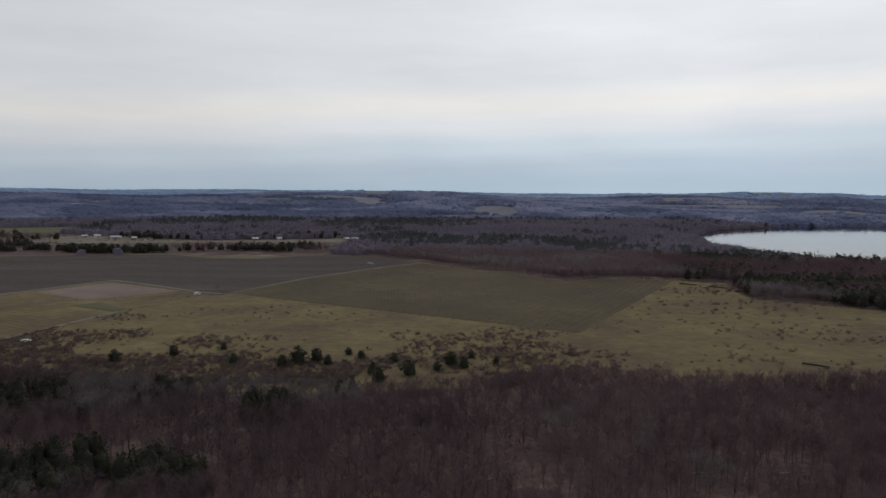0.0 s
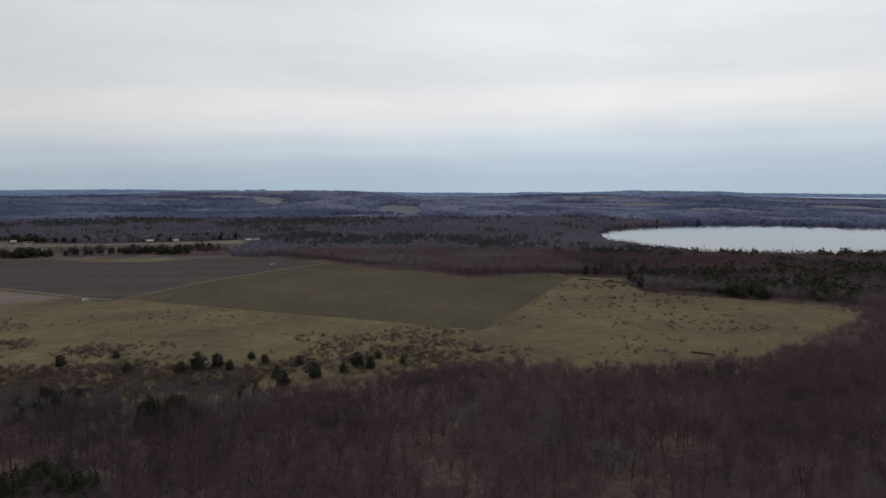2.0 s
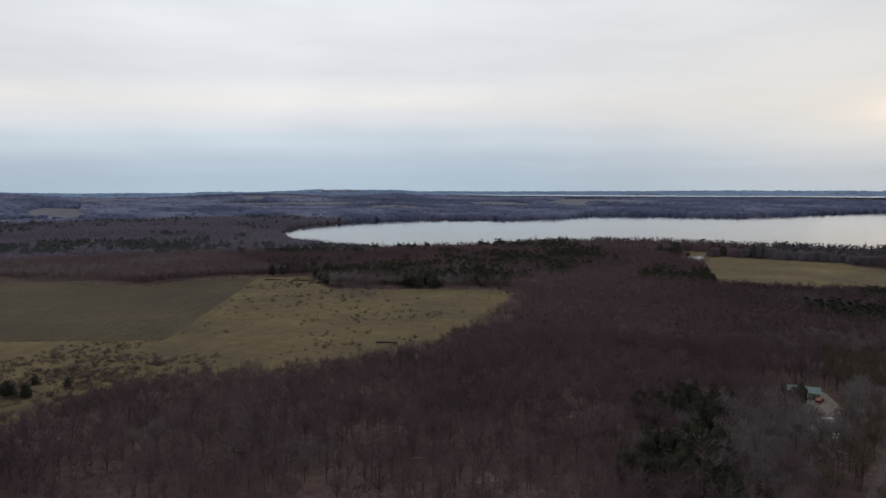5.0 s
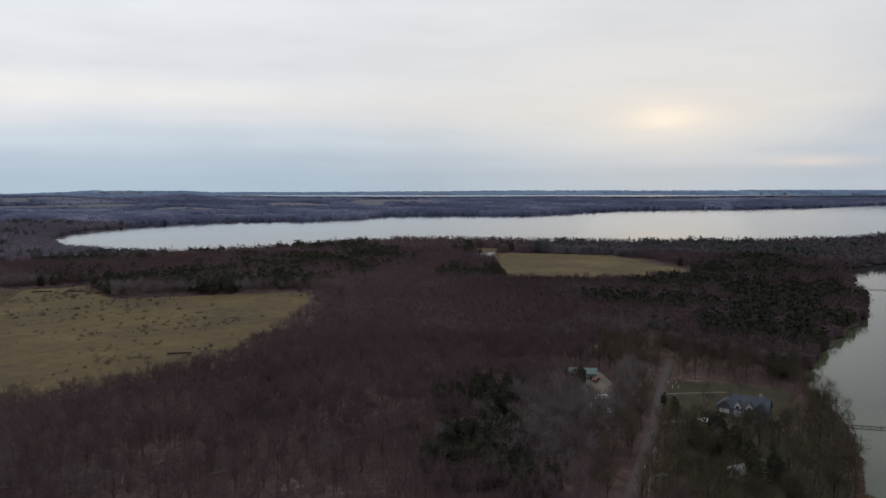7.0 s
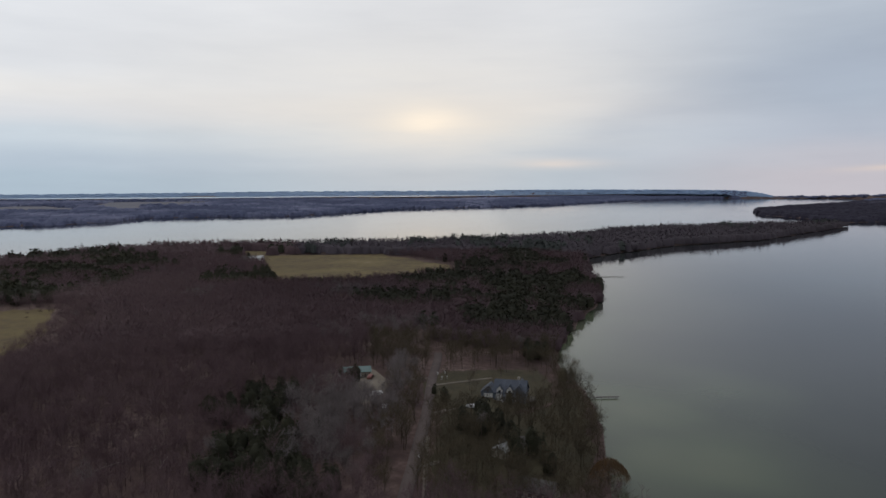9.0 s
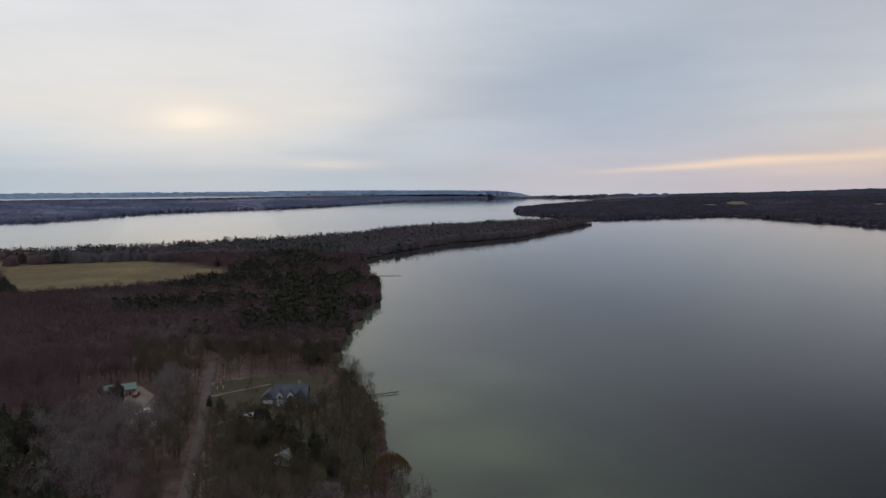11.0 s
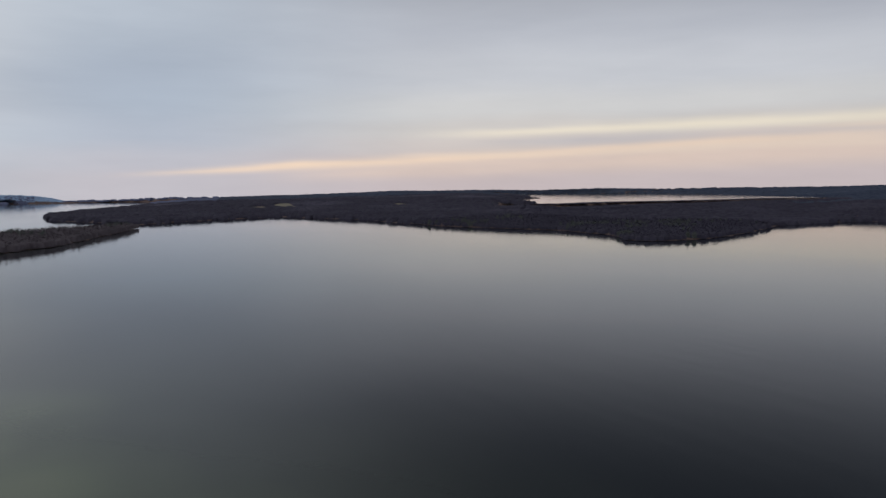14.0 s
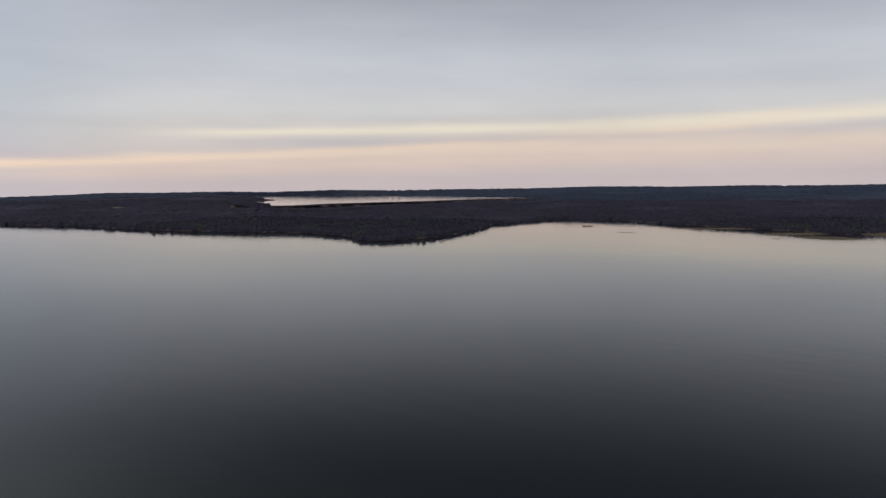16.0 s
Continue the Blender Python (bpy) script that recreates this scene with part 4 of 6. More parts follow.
def kinds(x, y, rng):
    """0 hardwood, 1 evergreen, 2 aspen."""
    e = np.interp(np.hypot(x, y), (0, 400, 700, 3000), (0.006, 0.015, 0.03, 0.08)) * (0.2 + 1.6 * wave(x, y, 130, 71, 2) ** 2 * 2)
    for cx, cy, rad in EVERGREEN:
        e = np.maximum(e, np.where(np.hypot(x, y) > 360, 0.7, 0.86) * np.clip(1.6 - 1.2 * np.hypot(x - cx, y - cy) / rad, 0, 1))
    a = np.full(len(x), 0.02)
    for cx, cy, rad in ASPEN:
        a = np.maximum(a, 0.85 * np.clip(1.6 - 1.2 * np.hypot(x - cx, y - cy) / rad, 0, 1))
    u = np.clip(0.5 + (wave(x, y, 26, 91, 2) - 0.5) * 2.0 + rng.normal(0, 0.13, len(x)), 0.05, 1)
    return np.where(u < e, 1, np.where(u < e + a, 2, 0))


rng = np.random.default_rng(11)
NEAR_BARE = [bare_tree(rng, 8, 200, 0.0056, 0.25, 0.2, 3, 0.007) for _ in range(6)]
NEAR_ASPEN = [bare_tree(rng, 8, 230, 0.0066, 0.24, 0.2, 3, 0.008) for _ in range(4)]
NEAR_FIR = [pine(rng, 10, 36, 0.06, 0.36) for _ in range(4)] + [conifer(rng, 9, 9, 0.24) for _ in range(1)]
MID_BARE = [puff(rng, 56, 0.022, 0.44, 0.5, 0.17) for _ in range(8)]
UNDER_BARE = [puff(rng, 64, 0.018, 0.46, 0, 0.24, 0.4) for _ in range(6)]
MID_ASPEN = [bare_tree(rng, 5, 46, 0.016, 0.25, 0.2, 3, 0.012)[1] for _ in range(4)]
MID_FIR = [pine(rng, 6, 15, 0.1, 0.36)[1] for _ in range(6)] + [conifer(rng, 6, 4, 0.24, 0.05)[1]]
FAR_BARE = [puff(rng, 10, 0.06, 0.42, 0.58, 0.16) for _ in range(8)]
FAR_FIR = [pine(rng, 4, 6, 0.17, 0.36)[1] for _ in range(6)]
CLUMP = [dome(rng, 0.0, 0.38, 0.92, 0.2, 4) for _ in range(12)]

# near woods: the closest trees one by one, the rest as woods
x, y, rg = scatter(146, 360, 4.7, 21)
bear = np.degrees(np.arctan2(x, y))
glade = np.interp(np.hypot(x, y), (205, 250), (0.28, 0.8)) * np.ones(len(x))
glade = np.where(((bear > 4) & (bear < 34)) | ((bear > 40) & (bear < 49)), glade, 0.8)
k = rg.uniform(size=len(x)) < np.clip((wave(x, y, 24, 19, 2) - 0.22) * 4.5, glade, 1)
x, y = x[k], y[k]
kind = kinds(x, y, rg)
tall = rg.uniform(0.8, 1.12, len(x)) * (0.86 + 0.28 * wave(x, y, 70, 15))
tint = np.clip(0.0 + 1.0 * wave(x, y, 38, 25) + rg.normal(0, 0.14, len(x)) - np.interp(np.degrees(np.arctan2(x, y)), (-20, 2, 10, 25, 60), (0.35, 0.25, 0, 0.15, 0.1)), 0, 1)
edge = signed(OPEN[0], x, y)
tall = tall * np.interp(edge, (0, 30), (0.75, 1))
order = np.argsort(np.hypot(x, y))
single = np.zeros(len(x), bool)
for k, most in ((0, 300), (1, 130), (2, 130)):
    sel = order[(kind[order] == k) & (np.hypot(x[order], y[order]) > 150)]
    single[sel[:most]] = True


def tree_thing(name, template, mats, label, category, group):
    root = new(name)
    for part_name, (v, f), mat in zip(("trunk", "crown"), template, mats):
        me = mesh_from(part_name, v, f, mat, [("tint", np.full(len(v), 0.5))])
        ob = new(part_name, me)
        ob.parent = root
    return tagged(root, label, category, group)


def plant_singles(k, name, templates, mats, height, girth, label, category, group):
    firsts = {}
    rg2 = np.random.default_rng(50 + k)
    z = land_z(x, y)
    for i in np.nonzero(single & (kind == k))[0]:
        w = int(rg2.integers(len(templates)))
        h = height * tall[i]
        m = pose(x[i], y[i], z[i], 0, 0, float(rg2.uniform(0, 360)))
        if w not in firsts:
            firsts[w] = tree_thing(name, templates[w], mats, label, category, group)
            firsts[w].matrix_basis = m
            firsts[w].scale = (h * girth, h * girth, h)
        else:
            ob = copy_thing(firsts[w], m)
            ob.scale = (h * girth, h * girth, h)


plant_singles(0, "bare_tree", NEAR_BARE, (M_BARK, M_TWIG), 13.5, 1.0, "leafless hardwood tree with grey trunk and purplish-brown twigs", "tree", "hardwoods of the near wood")
plant_singles(1, "conifer_tree", NEAR_FIR, (M_BARK, M_NEEDLE), 9.5, 1.15, "dark green conifer standing among bare hardwoods", "tree", "conifers of the near wood")
plant_singles(2, "aspen_tree", NEAR_ASPEN, (M_BARK, M_ASPEN), 13.0, 1.0, "slender leafless tree with pale grey branches", "tree", "pale trees by the lane")


def woods(x, y, kind, tall, tint, sets, sizes, label, seed, mats=(M_TWIG, M_NEEDLE, M_ASPEN), round_crown=False):
    for k, (names, mat) in enumerate(zip(("hardwood_forest", "conifer_forest", "aspen_forest"), mats)):
        s = kind == k
        h, g = sizes[k]
        strew(names, sets[k], x[s], y[s], tall[s] * h, tall[s] * g, tint[s], mat, label[k], "forest", seed + k, round_crown=round_crown)


LABELS = ("leafless purplish-brown hardwood forest on leaf litter", "dark green conifers among the hardwoods", "pale grey leafless trees along the wood")
LAKESIDE = ("leafless brown trees between the lane and the lake", LABELS[1], LABELS[2])
rest = ~single
merged = [[join(t) for t in s] for s in (NEAR_BARE, NEAR_FIR, NEAR_ASPEN)]
lakeside = np.degrees(np.arctan2(x, y)) > 61.5
for k, seed, mats in ((rest & ~lakeside, 31, (M_TWIG, M_NEEDLE, M_ASPEN)), (rest & lakeside, 231, (M_GARDEN, M_NEEDLE, M_ASPEN))):
    woods(x[k], y[k], kind[k], tall[k], tint[k], merged, ((13.5, 13.5), (9.5, 11), (13, 13)), LABELS if seed == 31 else LAKESIDE, seed, mats)
# young growth under and between the near trees
x, y, rg = scatter(150, 372, 5.6, 121, -46, 66)
k = rg.uniform(size=len(x)) < np.interp(np.hypot(x, y), (165, 225, 290), (0.25, 0.6, 1.0)) * np.clip((wave(x, y, 30, 19, 2) - 0.2) * 4, 0.2, 1) * np.interp(np.degrees(np.arctan2(x, y)), (-20, 0, 56, 62), (0.8, 1, 1, 0.3))
x, y = x[k], y[k]
rg2 = rg.uniform(0.7, 1.15, len(x))
strew("hardwood_forest", UNDER_BARE, x, y, rg2 * np.interp(np.hypot(x, y), (200, 330), (6.5, 9.5)), rg2 * 10.5, np.clip(1.1 * wave(x, y, 38, 25) - 0.05 + rg.normal(0, 0.1, len(x)) - np.interp(np.degrees(np.arctan2(x, y)), (-20, 2, 10), (0.35, 0.25, 0)), 0, 1), M_TWIG, "young leafless hardwood growth below taller trees", "forest", 122, round_crown=True)
x, y, rg = scatter(360, 820, 7.0, 22)
kind = kinds(x, y, rg)
tall = rg.uniform(0.86, 1.1, len(x)) * (0.86 + 0.26 * wave(x, y, 80, 15))
tint = np.clip(0.02 + 0.9 * wave(x, y, 60, 25) + rg.normal(0, 0.05, len(x)) + np.interp(np.degrees(np.arctan2(x, y)), (12, 30, 50, 60), (0, 0.1, 0.05, -0.4)) + 0.45 * ((y > 630) & (x < 215)), 0, 1)
rim = np.minimum.reduce([signed(p, x, y) for p in OPEN[:7]]) < np.where(kind == 2, 60, 24)
strew("hardwood_forest", UNDER_BARE, x[rim] + rg.normal(0, 2.5, rim.sum()), y[rim] + rg.normal(0, 2.5, rim.sum()), rg.uniform(5, 9, rim.sum()), rg.uniform(9, 12, rim.sum()), tint[rim], M_TWIG, "young leafless growth along the edge of the wood", "forest", 123, round_crown=True)
woods(x[rim], y[rim], kind[rim], tall[rim] * 0.92, tint[rim], merged, ((13.0, 13.0), (12.5, 13.5), (12.5, 12.5)), LABELS, 134)
x, y, kind, tall, tint = (v[~rim] for v in (x, y, kind, tall, tint))
woods(x, y, kind, tall, tint, (MID_BARE, MID_FIR, MID_ASPEN), ((13.0, 16.5), (12.0, 15.5), (13.5, 14.5)), LABELS, 34, round_crown=True)
x, y, rg = scatter(820, 1650, 10.5, 23)
kind = kinds(x, y, rg)
tall = rg.uniform(0.9, 1.08, len(x)) * (0.82 + 0.34 * wave(x, y, 120, 15))
tint = np.clip(0.15 + 0.6 * wave(x, y, 120, 25) + rg.normal(0, 0.05, len(x)), 0, 1)
bear = np.degrees(np.arctan2(x, y))
tall = tall * np.where((bear > 45) & (y > -250), 1.3, 1.0)
# below bearing 27 the colours hold painted haze, past 56 backlit shade
for k, seed, mats in ((bear < 27, 37, (M_MIDWOOD, M_MIDNEEDLE, M_MIDWOOD)), ((bear >= 27) & (bear < 56), 134, (M_TWIG, M_NEEDLE, M_TWIG)), ((bear >= 56) & (y > -260), 137, (M_SHADEWOOD, M_MIDNEEDLE, M_SHADEWOOD)), ((bear >= 56) & (y <= -260), 138, (M_BACKLITWOOD, M_MIDNEEDLE, M_BACKLITWOOD))):
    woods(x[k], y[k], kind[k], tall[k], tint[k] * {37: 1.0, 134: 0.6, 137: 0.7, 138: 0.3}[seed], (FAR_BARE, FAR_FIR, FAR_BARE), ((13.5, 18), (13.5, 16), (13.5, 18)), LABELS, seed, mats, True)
x, y, rg = scatter(1650, 2700, 16.5, 24)
kind = kinds(x, y, rg)
bear = np.degrees(np.arctan2(x, y))
tall = rg.uniform(0.7, 1.2, len(x)) * (0.7 + 0.5 * wave(x, y, 160, 15))
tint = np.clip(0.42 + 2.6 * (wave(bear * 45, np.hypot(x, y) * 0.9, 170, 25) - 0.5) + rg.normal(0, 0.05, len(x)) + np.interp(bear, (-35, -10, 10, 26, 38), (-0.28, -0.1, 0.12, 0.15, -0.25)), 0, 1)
tint = np.where(kind == 1, tint * 0.35, tint)
k = y > 60
strew("distant_forest", CLUMP, x[k], y[k], tall[k] * 11, tall[k] * 25, tint[k], M_FARWOOD, "distant leafless woods painted with haze", "forest", 41, 1.0, round_crown=True)
k = ~k
strew("hardwood_forest", CLUMP, x[k], y[k], tall[k] * 11, tall[k] * 24, tint[k] * 0.7, M_BACKLITWOOD, "leafless woods painted in backlit shade on the far shore", "forest", 46, 1.0, round_crown=True)
x, y, rg = scatter(2700, 3900, 25.0, 25)
bear = np.degrees(np.arctan2(x, y))
tall = rg.uniform(0.7, 1.2, len(x)) * (0.6 + 0.6 * wave(x, y, 300, 15))
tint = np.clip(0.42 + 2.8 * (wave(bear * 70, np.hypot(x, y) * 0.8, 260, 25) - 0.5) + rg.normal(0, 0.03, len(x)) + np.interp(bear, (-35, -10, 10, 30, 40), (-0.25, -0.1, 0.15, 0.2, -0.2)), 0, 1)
k = y > 0
strew("distant_forest", CLUMP, x[k], y[k], tall[k] * 12, 34 * tall[k] ** 0.5, tint[k], M_FARWOOD, "distant leafless woods painted with haze", "forest", 42, 1.0, round_crown=True)
k = (y <= 0) & (bear < 133)
strew("hardwood_forest", CLUMP, x[k], y[k], tall[k] * 12, 34 * tall[k] ** 0.5, tint[k], M_BACKLITWOOD, "woods painted in backlit shade behind the far shore", "forest", 47, 1.0, round_crown=True)
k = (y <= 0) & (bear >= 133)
strew("hardwood_forest", CLUMP, x[k], y[k], tall[k] * 12, 34 * tall[k] ** 0.5, tint[k] * np.where(bear[k] < 145, 0.3, 1), M_BLUEWOOD, "woods painted haze-blue behind the far shore", "forest", 147, 1.0, round_crown=True)
x, y, rg = scatter(2500, 4930, 19.0, 29, 58, 93)
k = (shore(0, x, y) < 160) & (y > -60)
x, y = x[k], y[k]
strew("distant_forest", CLUMP, x, y, rg.uniform(7, 12, len(x)), rg.uniform(22, 30, len(x)), np.clip(wave(x, y, 200, 3), 0, 1) * 0.4, M_FARWOOD, "distant woods along the far shore", "forest", 48, 0.5, round_crown=True)
x, y, rg = scatter(3900, 4950, 36.0, 28)
bear, far = np.degrees(np.arctan2(x, y)), np.hypot(x, y)
tall = rg.uniform(0.85, 1.1, len(x)) * (0.6 + 0.6 * wave(x, y, 500, 15))
tint = np.clip(wave(x, y, 330, 25) + rg.normal(0, 0.06, len(x)), 0, 1) * np.where(bear > 97, 0.2, np.where(bear > 31, 0.9, 1.0))
k = (bear > 31) & (bear < 103) & ((bear > 92.5) | (far < far_edge(bear)))
strew("distant_forest", CLUMP, x[k], y[k], tall[k] * 12, 50 * tall[k] ** 0.5, tint[k] * 0.5, M_FARWOOD, "woods painted haze-blue between two lakes", "forest", 49, 1.0, round_crown=True)
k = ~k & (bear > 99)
strew("backdrop_ridge", CLUMP, x[k], y[k], tall[k] * 9, 50 * tall[k] ** 0.5, tint[k] * 3, M_BLUEWOOD, "wooded ridge painted dark haze-blue on the horizon", "forest", 143, 1.0, round_crown=True)
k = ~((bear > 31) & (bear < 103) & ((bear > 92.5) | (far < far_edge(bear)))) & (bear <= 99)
strew("backdrop_ridge", CLUMP, x[k], y[k], tall[k] * np.where(bear[k] > 31, 8, 12), 50 * tall[k] ** 0.5, tint[k], M_RIDGE, "wooded ridge painted haze-blue on the horizon", "forest", 43, 1.0, round_crown=True)
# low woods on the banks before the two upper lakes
for k, r0, r1, a0, a1, mat in ((1, 3200, 4800, 35, 89, M_FARWOOD), (2, 1900, 3500, 125.5, 151, M_BACKLITWOOD)):
    rg = np.random.default_rng(56 + k)
    n = 32000
    r, a = rg.uniform(r0, r1, n), np.radians(rg.uniform(a0, a1, n))
    x, y = r * np.sin(a), r * np.cos(a)
    d = shore(k, x, y)
    s = (d > 30) & (d < 150) & (r < far_edge(np.degrees(a)) - 60)
    x, y, r, d = x[s], y[s], r[s], d[s]
    top = LAKES[k][1] + (1.5 if k == 2 else np.interp(np.degrees(np.arctan2(x, y)), (74, 78), (1.5, -3.5))) - land_z(x, y)
    s = (top > 3) | (rg.uniform(size=len(x)) < 0.3)
    x, y, top, n = x[s], y[s], np.clip(top[s], 1.2, 13) * rg.uniform(0.85, 1.1, s.sum()), s.sum()
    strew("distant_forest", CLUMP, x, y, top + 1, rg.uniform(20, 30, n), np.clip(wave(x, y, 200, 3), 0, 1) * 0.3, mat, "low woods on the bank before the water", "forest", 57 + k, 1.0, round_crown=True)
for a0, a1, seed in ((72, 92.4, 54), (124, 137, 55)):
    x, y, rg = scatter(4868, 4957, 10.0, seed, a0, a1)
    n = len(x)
    strew("backdrop_ridge", CLUMP, x, y, rg.uniform(5, 8, n), rg.uniform(24, 34, n), np.clip(wave(x, y, 150, 25), 0, 1) * (0.9 if seed == 54 else 1.0), M_RIDGE if seed == 54 else M_BLUEWOOD, "wooded ridge painted haze-blue beyond the water", "forest", seed, 1.0, round_crown=True)
x, y, rg = scatter(40, 1500, 24.0, 26, 184, 314)
strew("hardwood_forest", CLUMP, x, y, rg.uniform(10, 14, len(x)), rg.uniform(20, 26, len(x)), rg.uniform(0.2, 0.8, len(x)), M_TWIG, LABELS[0], "forest", 44, round_crown=True)
x, y, rg = scatter(30, 120, 7.0, 27)
strew("hardwood_forest", FAR_BARE, x, y, rg.uniform(12, 16, len(x)), rg.uniform(14, 18, len(x)), rg.uniform(0.2, 0.8, len(x)), M_TWIG, LABELS[0], "forest", 45)

# brushy growth round the yards and along the near shore
x, y, rg = scatter(150, 345, 5.0, 124, 62, 88)
k = (rg.uniform(size=len(x)) < np.clip((wave(x, y, 22, 29, 2) - 0.32) * 1.6, 0.05, 0.5)) & (signed(np.array(LAWN, float), x, y) > 6)
for (ax, ay), (bx, by) in zip(ROAD[:-1], ROAD[1:]):
    f = np.clip(((x - ax) * (bx - ax) + (y - ay) * (by - ay)) / ((bx - ax) ** 2 + (by - ay) ** 2), 0, 1)
    k &= np.hypot(x - ax - f * (bx - ax), y - ay - f * (by - ay)) > 6
x, y = x[k], y[k]
strew("brush", UNDER_BARE, x, y, rg.uniform(2, 4.5, len(x)), rg.uniform(4, 7, len(x)), np.clip(rg.normal(0.25, 0.25, len(x)), 0, 1), M_GARDEN, "leafless brown brush round the yards", "brush", 125, round_crown=True)
rg = np.random.default_rng(126)
leg = np.hypot(*np.diff(LAKE[:16], axis=0).T)
along = rg.uniform(0, leg.sum(), 900)
x, y = (np.interp(along, np.r_[0, leg.cumsum()], LAKE[:16, i]) + rg.normal(0, 4, 900) for i in (0, 1))
k = (shore(0, x, y) > 0.5) & (shore(0, x, y) < 9) & (np.hypot(x - 197, y - 31) > 9)
x, y = x[k], y[k]
strew("brush", UNDER_BARE, x, y, rg.uniform(2, 4.5, len(x)), rg.uniform(4, 7, len(x)), np.clip(rg.normal(0.2, 0.2, len(x)), 0, 1), M_GARDEN, "leafless shore brush hanging over the water", "brush", 127, 0.6, round_crown=True)

# dense pale stands at the edges of the meadow
rng = np.random.default_rng(78)
for cx, cy, rad, n in ((262, 478, 22, 120), (292, 452, 14, 60), (235, 520, 20, 90), (205, 620, 16, 60), (190, 118, 20, 60), (212, 126, 18, 60), (236, 124, 14, 40)):
    tx, ty = cx + rng.normal(0, rad * 0.5, n), cy + rng.normal(0, rad * 0.5, n)
    k = free_land(tx, ty)
    tx, ty = tx[k], ty[k]
    strew("aspen_forest", MID_ASPEN, tx, ty, rng.uniform(9, 13.5, len(tx)), rng.uniform(9, 13, len(tx)), rng.uniform(0.3, 0.9, len(tx)), M_ASPEN, LABELS[2], "forest", 84)

# trees round the farmsteads: plan place, spread and number of evergreens and hardwoods
rng = np.random.default_rng(77)
for cx, cy, rx, ry, evergreens, hardwoods in ((-398, 826, 34, 8, 26, 3), (-352, 832, 22, 8, 16, 2), (-440, 832, 14, 6, 6, 2), (-485, 840, 14, 8, 5, 4), (-508, 826, 14, 8, 5, 4), (-565, 900, 40, 16, 10, 26), (-300, 860, 34, 24, 2, 34), (-245, 862, 30, 10, 9, 14), (-205, 862, 26, 10, 9, 8), (-178, 900, 20, 12, 8, 8), (-155, 850, 20, 16, 0, 24), (-600, 1020, 60, 18, 4, 40), (-455, 1080, 40, 8, 8, 20), (-430, 1045, 24, 8, 9, 6), (-330, 1050, 110, 10, 6, 44), (-200, 1075, 60, 10, 12, 24), (-700, 1060, 60, 20, 10, 30)):
    for n, name, kit, hh, gg, mat, label in ((evergreens * 2, "conifer_forest", MID_FIR[:6], 12, 17, M_NEEDLE, "dark conifers screening the farmsteads"), (hardwoods * 2, "hardwood_forest", merged[0][:4], 12, 14, M_TWIG, "leafless hedgerow trees by the farm fields")):
        tx, ty, sc = cx + rng.normal(0, rx * 0.5, n), cy + rng.normal(0, ry * 0.5, n), rng.uniform(0.6, 1.1, n)
        strew(name, kit, tx, ty, sc * hh, sc * gg, rng.uniform(0, 0.7, n), mat, label, "forest", 80)
bank = np.array([(430, 800), (536, 740), (584, 745), (676, 742), (734, 655), (800, 545), (860, 445)], float)
along = rng.uniform(0, len(bank) - 1.001, 150)
i0 = along.astype(int)
px, py = (bank[i0] + (bank[i0 + 1] - bank[i0]) * (along - i0)[:, None]).T + rng.normal(0, 7, (2, 150))
k = (shore(0, px, py) > 3) & (wave(px, py, 40, 66, 2) > 0.5)
strew("conifer_forest", MID_FIR, px[k], py[k], rng.uniform(10, 16.5, k.sum()), rng.uniform(12, 17, k.sum()), rng.uniform(0, 0.4, k.sum()), M_NEEDLE, "tall dark pines on the lake bank", "forest", 86, round_crown=True)
# a dark evergreen hedge along the near side of the field on the point
hedge = np.array([(480, 338), (484, 322), (502, 302), (534, 267), (600, 241)], float)
along = rng.uniform(0, len(hedge) - 1.001, 110)
i0 = along.astype(int)
hx, hy = (hedge[i0] + (hedge[i0 + 1] - hedge[i0]) * (along - i0)[:, None]).T + rng.normal(0, 2.5, (2, 110))
strew("conifer_forest", MID_FIR[:6], hx - 3, hy - 3, rng.uniform(3.5, 7, 110), rng.uniform(9, 14, 110), rng.uniform(0, 0.5, 110), M_NEEDLE, "dark evergreen hedge along the field", "hedge", 83)

# ---- brush, saplings and vines in the fields ----
rng = np.random.default_rng(61)
BUSH = [bush(rng, 110, 0.034) for _ in range(5)]
SMALL_BUSH = [bush(rng, 12, 0.09) for _ in range(4)]
FAR_BUSH = [bush(rng, 40, 0.06) for _ in range(5)]
ROUND_FIR = [pine(rng, 8, 22, 0.13, 0.42) for _ in range(4)]

# the brushy belt between wood and meadow, and loose bushes over the meadow
bx, by = rng.uniform(-290, 330, 52000), rng.uniform(262, 620, 52000)
bd = -signed(OPEN[0], bx, by)
belt = np.interp(bd, (0, 30, 90, 145, 240), (1.3, 1.0, 0.7, 0.06, 0.003)) * np.interp(bx, (-60, 30, 90), (1.0, 0.7, 0.06))
belt = belt * np.clip((wave(bx * 0.7, by, 34, 81, 2) - 0.39) * 8, 0.015, 1)
for cx, cy, rad, dens in ((190, 395, 32, 0.16), (215, 380, 22, 0.22), (240, 400, 18, 0.16), (150, 420, 20, 0.06), (120, 440, 24, 0.05), (165, 480, 40, 0.03), (225, 440, 40, 0.05), (165, 352, 20, 0.06), (205, 545, 16, 0.5)):
    belt = np.maximum(belt, 0.4 * dens * np.clip(1.4 - np.hypot(bx - cx, by - cy) / rad, 0, 1))
belt = np.maximum(belt, 0.0025 * (bd > 4))
inside = np.zeros(len(bx), bool)
for p in (ORCHARD, VINEYARD, TILLED, YOUNG_VINES):
    inside |= signed(np.array(p, float), bx, by) < 2
keep = (rng.uniform(size=len(bx)) < belt) & (bd > -6) & ~inside
